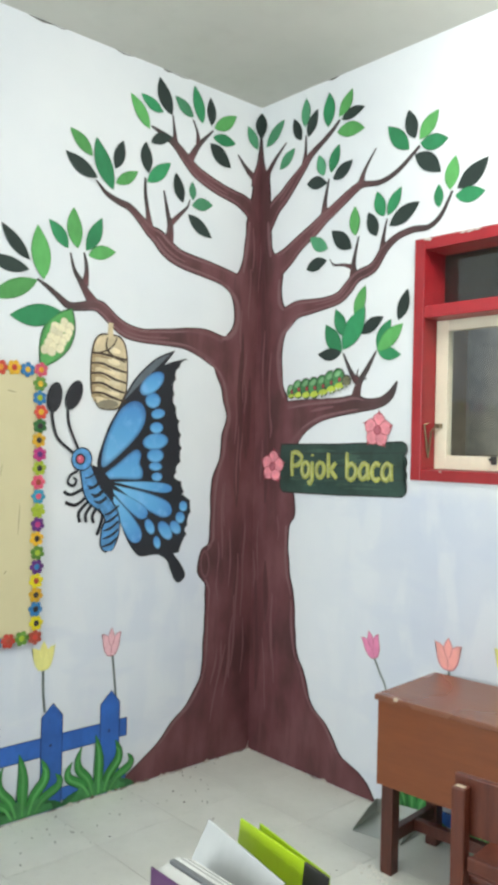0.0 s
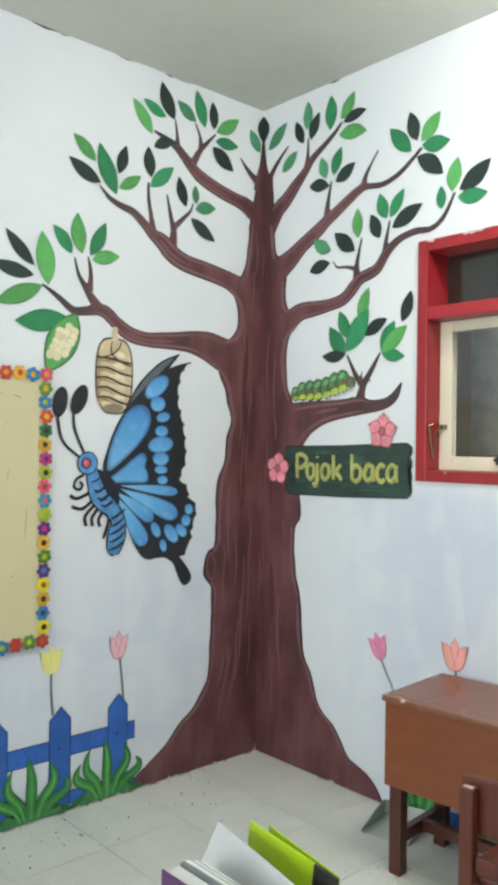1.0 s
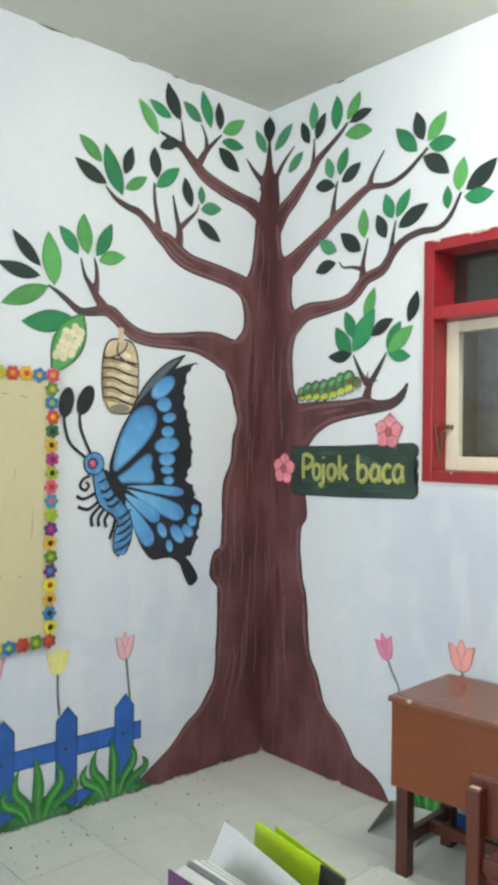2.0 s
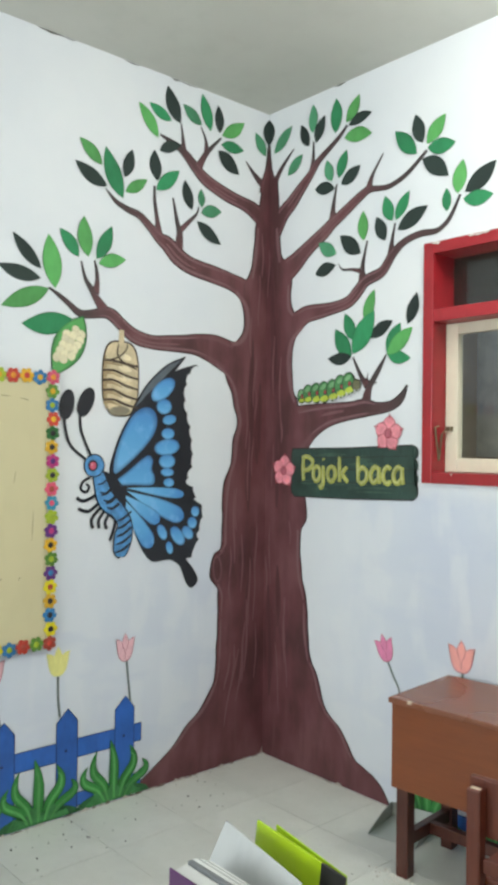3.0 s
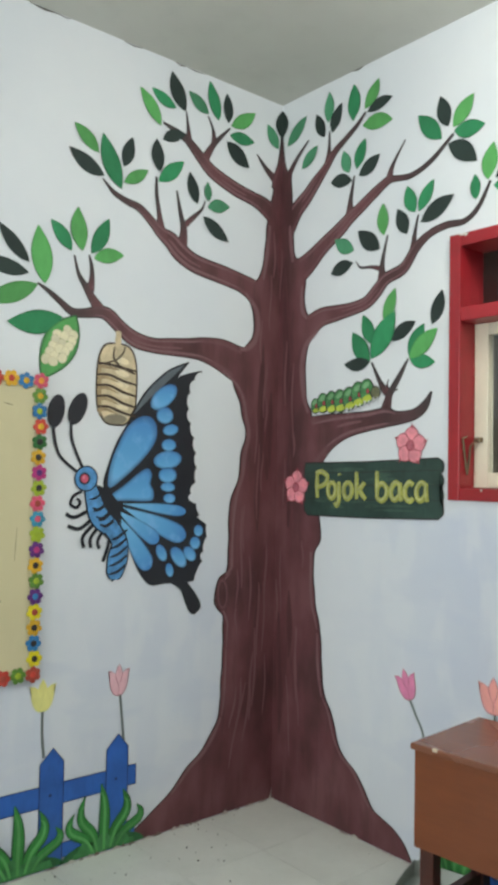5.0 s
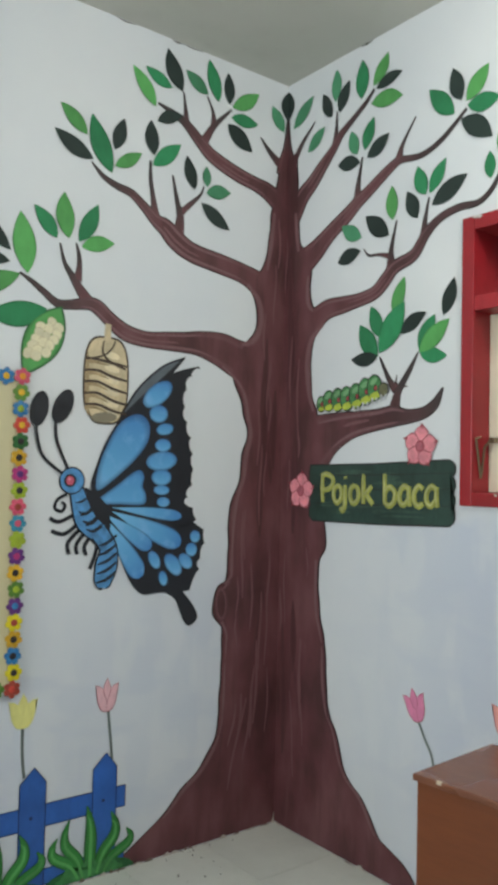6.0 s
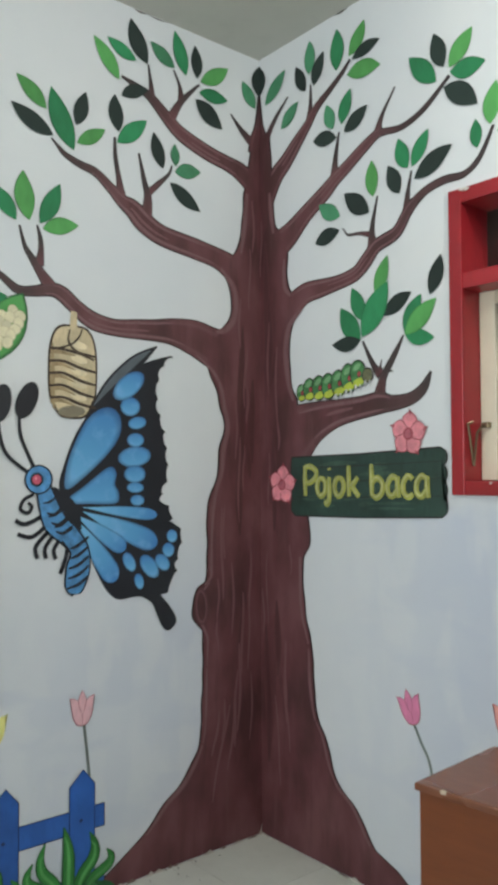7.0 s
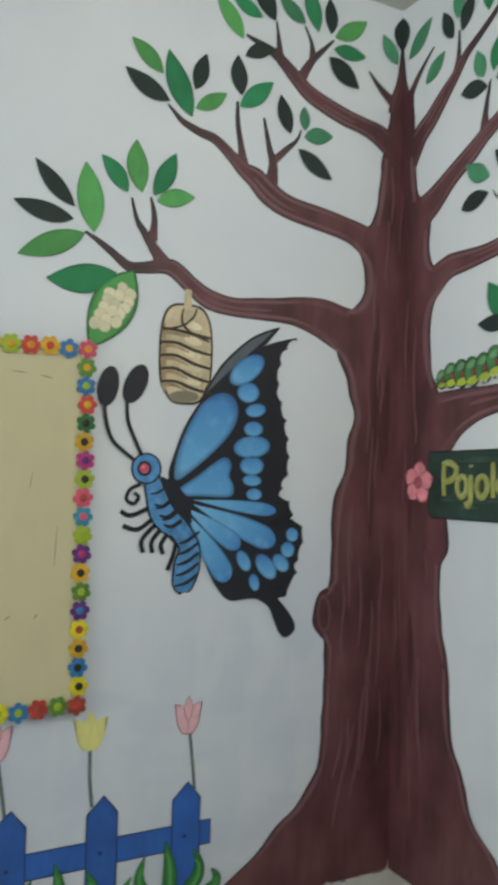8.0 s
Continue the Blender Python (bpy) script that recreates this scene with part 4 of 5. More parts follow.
for z0, sag, tilt in ((2.068, 0.030, -0.02), (2.018, 0.014, -0.030), (1.972, 0.014, -0.034), (1.925, 0.012, -0.036), (1.880, 0.010, -0.030)):
    stroke("band", [(UC - 0.097, z0, 0.009), (UC - 0.04, z0 - tilt * 0.2 - sag * 0.2, 0.011), (UC + 0.03, z0 + tilt * 0.6, 0.012), (UC + 0.097, z0 + tilt, 0.009)], 0.0048, M_BAND, coc, L)
    stroke("band_shade", [(UC - 0.094, z0 - 0.014, 0.016), (UC - 0.05, z0 - tilt * 0.2 - sag * 0.2 - 0.012, 0.013), (UC + 0.01, z0 + tilt * 0.5 - 0.012, 0.004)], 0.0045, M_COCOON_SHADE, coc, L)
stroke("side_shade", [(UC - 0.086, 2.09, 0.006), (UC - 0.086, 2.0, 0.018), (UC - 0.084, 1.90, 0.018), (UC - 0.078, 1.84, 0.006)], 0.00435, M_COCOON_SHADE, coc, L)
stroke("band", [(-0.955, 2.145, 0.006), (-0.960, 2.10, 0.009), (-0.930, 2.065, 0.010), (-0.850, 2.035, 0.008)], 0.0050, M_BAND, coc, L)
stroke("band", [(-0.905, 2.150, 0.005), (-0.915, 2.12, 0.008), (-0.955, 2.085, 0.008), (-1.03, 2.062, 0.006)], 0.0052, M_BAND, coc, L)

# ---- the butterfly ----
fly = thing("painted_butterfly", "big blue and black mural butterfly with long antennae", "mural butterfly")
stroke("back_wing", [(-0.870, 1.830, 0.010), (-0.780, 1.935, 0.060), (-0.660, 2.045, 0.060), (-0.560, 2.118, 0.006)], 0.0032, M_BLACK, fly, L)
stroke("back_wing_cell", [(-0.850, 1.862, 0.004), (-0.770, 1.955, 0.030), (-0.670, 2.045, 0.032), (-0.590, 2.100, 0.003)], 0.0036, M_GREYWING, fly, L)
fore_top = smooth([(-0.975, 1.480), (-0.996, 1.554), (-0.973, 1.637), (-0.934, 1.735), (-0.869, 1.835), (-0.802, 1.902), (-0.717, 1.979), (-0.610, 2.049), (-0.489, 2.086)], 4)
fore_edge = toothed([tuple(p) for p in smooth([(-0.489, 2.086), (-0.540, 2.039), (-0.563, 1.966), (-0.566, 1.877), (-0.544, 1.804), (-0.527, 1.730), (-0.517, 1.655), (-0.516, 1.580), (-0.543, 1.520), (-0.548, 1.470)], 12)], 10, 0.016)
fw = part("forewing", ruled([tuple(p) for p in fore_top], fore_edge[::-1] , 0.0040, L), M_BLACK, fly)
hind_edge = toothed([tuple(p) for p in smooth([(-0.560, 1.492), (-0.513, 1.462), (-0.492, 1.422), (-0.496, 1.391), (-0.461, 1.381), (-0.442, 1.337), (-0.451, 1.290), (-0.472, 1.228), (-0.474, 1.187), (-0.521, 1.112), (-0.585, 1.104)], 10)], 9, 0.014)
hind_low = [tuple(p) for p in smooth([(-0.595, 1.102), (-0.667, 1.108), (-0.747, 1.106), (-0.808, 1.169), (-0.852, 1.257), (-0.895, 1.357), (-0.945, 1.443), (-0.975, 1.50)], 4)]
hw = part("hindwing", ruled(hind_low[::-1], hind_edge, 0.0036, L), M_BLACK, fly)
stroke("tail", [(-0.625, 1.155, 0.100), (-0.567, 1.095, 0.052), (-0.532, 1.045, 0.066), (-0.503, 0.995, 0.076), (-0.498, 0.974, 0.062), (-0.495, 0.962, 0.038), (-0.493, 0.957, 0.004)], 0.0034, M_BLACK, hw, L)


def teardrop(u0, z0, u1, z1, w, n=36):
    """Narrow at its root, fullest near the end, which is round."""
    out = []
    for i in range(n + 1):
        t = 1 - (1 - i / n) ** 1.6
        k = math.sin(math.pi / 2 * min(1, t / 0.82)) ** 1.05 if t < 0.82 else math.sqrt(max(0.0, 1 - ((t - 0.82) / 0.18) ** 2))
        out.append((u0 + (u1 - u0) * t, z0 + (z1 - z0) * t, max(0.003, w * k)))
    return out


for wing, off, cell in ((hw, 0.0045, (-0.895, 1.468, -0.560, 1.428, 0.050)), (hw, 0.0047, (-0.895, 1.452, -0.560, 1.310, 0.088)),
                        (hw, 0.0049, (-0.925, 1.440, -0.708, 1.298, 0.070)), (hw, 0.0051, (-0.920, 1.420, -0.752, 1.178, 0.084))):
    part("wing_cell", add_strip(bmesh.new(), teardrop(*cell), off, L), M_CELL, wing)
big = smooth([(-0.963, 1.537), (-0.972, 1.585), (-0.947, 1.679), (-0.885, 1.797), (-0.822, 1.848), (-0.765, 1.852), (-0.731, 1.812), (-0.737, 1.745), (-0.795, 1.667), (-0.895, 1.580)], 4, True)
shape("wing_cell", [tuple(p) for p in big], 0.0045, M_CELL, fw, L)
area = smooth([(-0.970, 1.489), (-0.881, 1.556), (-0.785, 1.622), (-0.750, 1.600), (-0.757, 1.556), (-0.739, 1.520), (-0.752, 1.480), (-0.863, 1.481)], 4, True)
shape("wing_cell", [tuple(p) for p in area], 0.0044, M_CELL, fw, L)
for wing, spots in ((fw, [(-0.695, 1.947, 0.084, 0.043, 37), (-0.688, 1.864, 0.046, 0.038, 4), (-0.655, 1.800, 0.043, 0.025, 11), (-0.663, 1.731, 0.040, 0.028, 2), (-0.667, 1.664, 0.077, 0.041, 7),
                          (-0.666, 1.595, 0.050, 0.035, 0), (-0.664, 1.541, 0.040, 0.021, -2), (-0.654, 1.490, 0.033, 0.022, -3)]),
                    (hw, [(-0.691, 1.247, 0.043, 0.025, 121), (-0.645, 1.167, 0.033, 0.021, 108), (-0.597, 1.223, 0.058, 0.033, 132), (-0.534, 1.235, 0.042, 0.028, 138), (-0.505, 1.284, 0.031, 0.029, 135),
                          (-0.487, 1.340, 0.028, 0.026, 126)])):
    for s in spots:
        shape("wing_spot", oval(*s), 0.0054, M_CELL, wing, L)
# body, head and limbs
stroke("shoulder", [(-1.020, 1.545, 0.010), (-0.985, 1.500, 0.060), (-0.945, 1.440, 0.075), (-0.915, 1.380, 0.030)], 0.0053, M_BLACK, fly, L)
stroke("outline", [(-1.062, 1.56, 0.050), (-1.040, 1.486, 0.070), (-1.012, 1.417, 0.086), (-0.955, 1.366, 0.078), (-0.910, 1.306, 0.072), (-0.916, 1.236, 0.094), (-0.929, 1.180, 0.078), (-0.935, 1.160, 0.064), (-0.939, 1.149, 0.038), (-0.940, 1.142, 0.002)], 0.0056, M_BLACK, fly, L, 0.006)
stroke("thorax", [(-1.062, 1.56, 0.044), (-1.040, 1.486, 0.068), (-1.012, 1.417, 0.084), (-0.962, 1.372, 0.074)], 0.0060, M_BODY, fly, L)
abdomen = stroke("abdomen", [(-0.962, 1.380, 0.068), (-0.910, 1.306, 0.070), (-0.916, 1.236, 0.092), (-0.929, 1.180, 0.076), (-0.935, 1.160, 0.062), (-0.939, 1.150, 0.036), (-0.940, 1.146, 0.004)], 0.0062, M_BODY, fly, L)
for i in range(5):
    z = 1.340 - 0.037 * i
    stroke("stripe", [(-0.950 - 0.003 * i, z - 0.026, 0.006), (-0.915, z - 0.014, 0.013), (-0.872, z + 0.016, 0.009)], 0.0066, M_BLACK, abdomen, L)
for i, z in enumerate((1.462, 1.425, 1.392)):
    stroke("stripe", [(-1.045 + 0.018 * i, z - 0.010, 0.006), (-1.015 + 0.018 * i, z - 0.018, 0.013), (-0.985 + 0.022 * i, z + 0.004, 0.016)], 0.0068, M_BLACK, fly, L)
for u, z in ((-1.03, 1.50), (-1.01, 1.45), (-0.985, 1.41)):
    stroke("stripe", [(u - 0.03, z - 0.012, 0.005), (u, z - 0.006, 0.009), (u + 0.032, z + 0.020, 0.005)], 0.0066, M_BLACK, fly, L)
shape("outline", oval(-1.078, 1.575, 0.056, 0.055, 0), 0.0062, M_BLACK, fly, L)
head = shape("head", oval(-1.078, 1.575, 0.050, 0.049, 0), 0.0066, M_BODY, fly, L)
shape("eye_ring", oval(-1.086, 1.575, 0.026, 0.026, 0), 0.0070, M_BLACK, head, L)
shape("eye", oval(-1.086, 1.575, 0.018, 0.018, 0), 0.0074, M_EYE, head, L)
shape("eye_glint", oval(-1.090, 1.580, 0.0055, 0.006, 0, n=10), 0.0078, M_PINK, head, L)
for line, club in (([(-1.118, 1.600, 0.013), (-1.198, 1.662, 0.013), (-1.226, 1.728, 0.014), (-1.236, 1.807, 0.012)], (-1.223, 1.850, 0.070, 0.037, 79)),
                   ([(-1.091, 1.609, 0.014), (-1.131, 1.690, 0.013), (-1.151, 1.743, 0.014), (-1.155, 1.810, 0.012)], (-1.126, 1.865, 0.073, 0.039, 66))):
    a = stroke("antenna", line, 0.0060, M_BLACK, fly, L)
    shape("club", oval(*club), 0.0064, M_BLACK, a, L)
stroke("proboscis", [(-1.097, 1.521, 0.013), (-1.135, 1.502, 0.013), (-1.147, 1.468, 0.013), (-1.119, 1.454, 0.014), (-1.104, 1.477, 0.013), (-1.120, 1.491, 0.010)], 0.0060, M_BLACK, fly, L)
for i, line in enumerate(([(-1.045, 1.450), (-1.126, 1.414), (-1.167, 1.429)], [(-1.040, 1.410), (-1.103, 1.366), (-1.158, 1.379)], [(-1.035, 1.385), (-1.087, 1.331), (-1.081, 1.286)],
                          [(-1.015, 1.370), (-1.051, 1.323), (-1.047, 1.284)], [(-0.985, 1.360), (-1.016, 1.314), (-1.007, 1.279)], [(-0.955, 1.350), (-0.967, 1.284), (-0.990, 1.223)])):
    stroke("leg", [(u, z, 0.016) for u, z in line], 0.0054 + 0.0001 * i, M_BLACK, fly, L)

# ---- caterpillar on the low branch ----
M_CATRED, M_CATPALE = paint("caterpillar_red", (0.42, 0.07, 0.07), 0.5), paint("caterpillar_pale", (0.20, 0.42, 0.20), 0.5)
M_CATHEAD = paint("caterpillar_head", (0.17, 0.17, 0.09), 0.5, 0.3, 60)
cat = thing("painted_caterpillar", "green and yellow mural caterpillar with red spots", "mural caterpillar")
segs = [(0.276, 1.939, 0.034, 0.027), (0.326, 1.950, 0.045, 0.036), (0.383, 1.952, 0.050, 0.038), (0.439, 1.954, 0.052, 0.038), (0.497, 1.961, 0.053, 0.039), (0.553, 1.977, 0.056, 0.040), (0.605, 1.989, 0.053, 0.040), (0.655, 1.979, 0.026, 0.025)]
for i, (u, z, ra, rb) in enumerate(segs):
    o = 0.0040 + 0.0006 * i
    shape("outline", oval(u, z, ra + 0.005, rb + 0.005, 100, n=18), o, M_OUTLINE, cat, R)
    seg = shape("segment", oval(u, z, ra, rb, 100, n=18), o + 0.0002, M_CAT if i < 7 else M_CATHEAD, cat, R)
    if i < 7:
        shape("belly", oval(u + 0.003, z - ra * 0.62, rb * 0.80, ra * 0.30, 12, n=14), o + 0.0003, M_CATY, seg, R)
        shape("spot_ring", oval(u + 0.006, z - ra * 0.02, 0.0115, 0.0135, 0, n=12), o + 0.00035, M_OUTLINE, seg, R)
        shape("spot", oval(u + 0.006, z - ra * 0.02, 0.0085, 0.0105, 0, n=10), o + 0.0004, M_CATRED, seg, R)
        shape("highlight", oval(u - 0.006, z + ra * 0.52, 0.022, 0.012, 32, n=12), o + 0.0003, M_CATPALE, seg, R)
    if i >= 4:
        for d in (-0.012, 0.012):
            stroke("foot", [(u + d, z - ra * 0.8, 0.011), (u + d + 0.004, z - ra * 0.8 - 0.024, 0.007)], 0.0088, M_PAGE, cat, R, steps=2)

# ---- name board with two flowers ----
sign = thing("painted_signboard", "dark green mural signboard with yellow lettering", "mural sign")
def plank(g):
    pts = [(0.217 - g, 1.662 + g), (0.60, 1.668 + g), (0.995, 1.684 + g)]
    for k in range(4):
        zc = 1.652 - 0.060 * k
        pts += [(1.004 + g + 0.018 * math.cos(a), zc + 0.029 * math.sin(a)) for a in (1.4, 0.9, 0.3, -0.3, -0.9, -1.4)]
    return pts + [(1.000, 1.438 - g), (0.62, 1.424 - g), (0.232, 1.418 - g), (0.212 - g, 1.435), (0.210 - g, 1.470), (0.222 - g, 1.485), (0.210 - g, 1.510), (0.212 - g, 1.545), (0.224 - g, 1.560), (0.211 - g, 1.590), (0.212 - g, 1.640)]
area_shape("outline", plank(0.006), 0.0042, M_OUTLINE, sign, R)
area_shape("board", plank(0.0), 0.0046, M_SIGN, sign, R)
for zz in (1.500, 1.565, 1.625):
    stroke("plank_line", [(0.235, zz - 0.006, 0.002), (0.6, zz, 0.004), (1.010, zz + 0.012, 0.002)], 0.0050, M_OUTLINE, sign, R)


GLYPHS = {  # brush strokes on a grid: 0 to 1 across, 0 at the base line, 1 at the small letters' height
    "P": [[(0.12, 1.55), (0.10, 0.8), (0.14, 0.0)], [(0.0, 1.50), (0.45, 1.60), (0.90, 1.36), (0.86, 1.0), (0.50, 0.74), (0.12, 0.70)]],
    "o": [[(0.55, 1.0), (0.12, 0.78), (0.06, 0.30), (0.42, 0.0), (0.88, 0.24), (0.92, 0.72), (0.55, 1.0)]],
    "j": [[(0.60, 1.0), (0.64, 0.4), (0.58, -0.18), (0.34, -0.42), (0.0, -0.26)], [(0.62, 1.48), (0.66, 1.36)]],
    "k": [[(0.12, 1.58), (0.12, 0.8), (0.14, 0.0)], [(0.84, 0.98), (0.50, 0.66), (0.18, 0.46)], [(0.34, 0.56), (0.62, 0.28), (0.95, 0.0)]],
    "b": [[(0.10, 1.62), (0.12, 0.8), (0.12, 0.02)], [(0.14, 0.66), (0.50, 0.94), (0.90, 0.66), (0.84, 0.20), (0.48, -0.04), (0.14, 0.10)]],
    "a": [[(0.84, 0.84), (0.46, 1.0), (0.10, 0.66), (0.12, 0.20), (0.46, 0.04), (0.80, 0.36)], [(0.86, 1.0), (0.84, 0.5), (0.94, -0.02)]],
    "c": [[(0.90, 0.86), (0.50, 1.0), (0.10, 0.66), (0.14, 0.22), (0.52, 0.0), (0.92, 0.16)]],
}


def lettering(places, base, height, off, parent):
    """Hand-painted letters: (letter, left edge, width) along the base line."""
    for i, (ch, u0, w) in enumerate(places):
        rise = 0.006 * i / len(places)
        full, thin = bmesh.new(), bmesh.new()
        for j, line in enumerate(GLYPHS[ch]):
            pts = [(u0 + x * w, base + rise + y * height) for x, y in line]
            last = len(pts) - 1
            add_strip(full, smooth([(u, z, 0.0240 if 0 < k < last else 0.0200) for k, (u, z) in enumerate(pts)], 5), off + 0.00012 * (2 * i + j), R)
            add_strip(thin, smooth([(u - 0.002, z + 0.003, 0.0075 if 0 < k < last else 0.003) for k, (u, z) in enumerate(pts)], 5), off + 0.0024 + 0.00012 * (2 * i + j), R)
        letter = part("lettering", full, M_LETTER, parent)
        part("letter_highlight", thin, M_LETTER_PALE, letter)


rp = random.Random(5)
for k in range(16):
    u, z, ln = rp.uniform(0.27, 0.80), rp.uniform(1.445, 1.640), rp.uniform(0.08, 0.24)
    stroke("brush_mark", [(u, z, 0.003), (u + ln * 0.4, z + 0.004, rp.uniform(0.010, 0.024)), (min(0.98, u + ln), z + 0.006, 0.004)], 0.0048 + 0.00001 * k, M_SIGN_PALE, sign, R)
lettering([("P", 0.287, 0.083), ("o", 0.367, 0.054), ("j", 0.412, 0.044), ("o", 0.468, 0.056), ("k", 0.541, 0.068), ("b", 0.663, 0.070), ("a", 0.746, 0.064), ("c", 0.822, 0.056), ("a", 0.884, 0.064)],
          1.500, 0.078, 0.0056, sign)


M_HEART = paint("blossom_heart", (0.50, 0.13, 0.17), 0.5, 0.25, 40)


def blossom(u, z, r, side, off):
    fl = thing("painted_flower", "pink mural blossom on the painted tree", "mural flower", "pink blossoms")
    for i in range(5):
        a = radians(84 + 72 * i)
        for grow, mm, o in ((0.004, M_PINKD, 0.0), (0.0, M_PINK, 0.00015)):
            line = [(u + r * t * math.cos(a), z + r * t * math.sin(a), (r * 0.80) * max(0.0, math.sin(math.pi * (0.04 + 0.96 * t ** 1.45))) ** 0.8) for t in (k / 9 for k in range(10))]
            part("petal" if not grow else "outline", add_strip(bmesh.new(), line, off + o + 0.0003 * i, side, grow), mm, fl)
        stroke("petal_tip", [(u + r * k * math.cos(a + q), z + r * k * math.sin(a + q), wd) for k, q, wd in ((0.86, -0.06, 0.003), (1.02, 0.0, 0.008), (1.14, 0.05, 0.002))], off + 0.0018 + 0.00002 * i, M_PINKD, fl, side, steps=2)
    shape("centre_ring", oval(u, z, 0.28 * r, 0.29 * r, 0, n=16), off + 0.0022, M_PINKD, fl, side)
    shape("centre", oval(u, z, 0.21 * r, 0.22 * r, 0, n=14), off + 0.0024, M_HEART, fl, side)


blossom(0.853, 1.741, 0.082, R, 0.0054)
blossom(0.152, 1.547, 0.084, R, 0.0060)

# ---- painted fence, grass and tulips ----
def fence(side, posts, u_end, u_far, off, label):
    """Pickets 0.305 m apart on two rails."""
    fe = thing("painted_fence", label, "mural fence", "painted fences")
    for z0, z1, k in ((0.255, 0.335, 0), (0.035, 0.090, 1)):
        for g, mm in ((0.004, M_FENCED), (0.0, M_FENCE)):
            e = side * g
            area_shape("rail" if not g else "outline", [(u_end - e, z0 - g), (u_far, z0 - g), (u_far, z1 + g), (u_end - e, z1 + g)], off + (0.0 if g else 0.0004), mm, fe, side)
    for u in posts:
        for g, mm in ((0.004, M_FENCED), (0.0, M_FENCE)):
            w = 0.051 + g
            area_shape("picket" if not g else "outline", [(u - w, 0.004), (u + w, 0.004), (u + w, 0.420 + g * 0.5), (u + 0.004, 0.480 + g), (u - w, 0.425 + g * 0.5)], off + (0.0008 if g else 0.0012), mm, fe, side)
        shape("nail", oval(u - 0.005, 0.295, 0.007, 0.007, 0, n=8), off + 0.0016, M_FENCED, fe, side)


fence(L, [-0.892 - 0.305 * k for k in range(6)], -0.799, -2.60, 0.0020, "blue mural picket fence along the foot of the wall")
fence(R, [1.36 + 0.305 * k for k in range(5)], 1.25, 2.75, 0.0020, "blue mural picket fence behind the desk")


M_GRASSMID = paint("grass_mid", (0.045, 0.215, 0.060), 0.5, 0.30, 16)


def tuft(u, side, off, lean=1.0, s=1.0):
    g = thing("painted_grass", "green mural grass tuft at the foot of the wall", "mural grass", "grass tufts")
    shape("mound", [(u + 0.20 * s * math.cos(a), 0.006 + 0.062 * s * math.sin(a)) for a in (math.pi * i / 14 for i in range(15))], off, M_GRASSD, g, side)
    shape("base", [(u + 0.150 * s * math.cos(a), 0.010 + (0.058 + 0.018 * math.sin(9 * a + u * 20)) * s * math.sin(a)) for a in (math.pi * i / 32 for i in range(33))], off + 0.0022, M_GRASSMID, g, side)
    for i, (b, t, z, w) in enumerate(((-0.05, -0.150, 0.190, 0.036), (-0.03, -0.100, 0.248, 0.036), (0.0, -0.012, 0.286, 0.044), (0.03, 0.098, 0.240, 0.044), (0.06, 0.170, 0.160, 0.036))):
        u0, u1 = u + b * s, u + t * s * lean
        sway = (0.030, 0.026, -0.022, -0.030, -0.026)[i] * s * (0.6 if side == L else 0.25)
        line = [(u0, 0.02, w * 0.9), (u0 + (u1 - u0) * 0.30 - sway * 0.3, 0.03 + (z - 0.03) * 0.28, w * 1.05), (u0 + (u1 - u0) * 0.85 - sway * 0.9, 0.03 + (z - 0.03) * 0.55, w), (u0 + (u1 - u0) * 1.02 - sway * 0.6, 0.03 + (z - 0.03) * 0.78, w * 0.62), (u1 + sway * 0.4, z, 0.003)]
        stroke("blade", line, off + 0.0008 + 0.0002 * i, M_GRASS, g, side)
        stroke("blade_light", [(a, b2 - 0.004, max(0.002, w2 * 0.34)) for a, b2, w2 in line[:-1]] + [(line[-1][0], line[-1][1] - 0.03, 0.002)], off + 0.0024 + 0.0001 * i, M_LEAF[2], g, side)
        stroke("blade_edge", [(a, b2, w2) for a, b2, w2 in line], off + 0.0005 + 0.0002 * i - 0.0001, M_GRASSD, g, side, 0.004)


for u in (-0.950, -1.335, -1.70, -2.05):
    tuft(u, L, 0.0042)
for u in (1.095, 1.50, 1.90):
    tuft(u, R, 0.0042, 0.8, 1.0)


M_TLINE = paint("tulip_line", (0.48, 0.14, 0.17), 0.5)


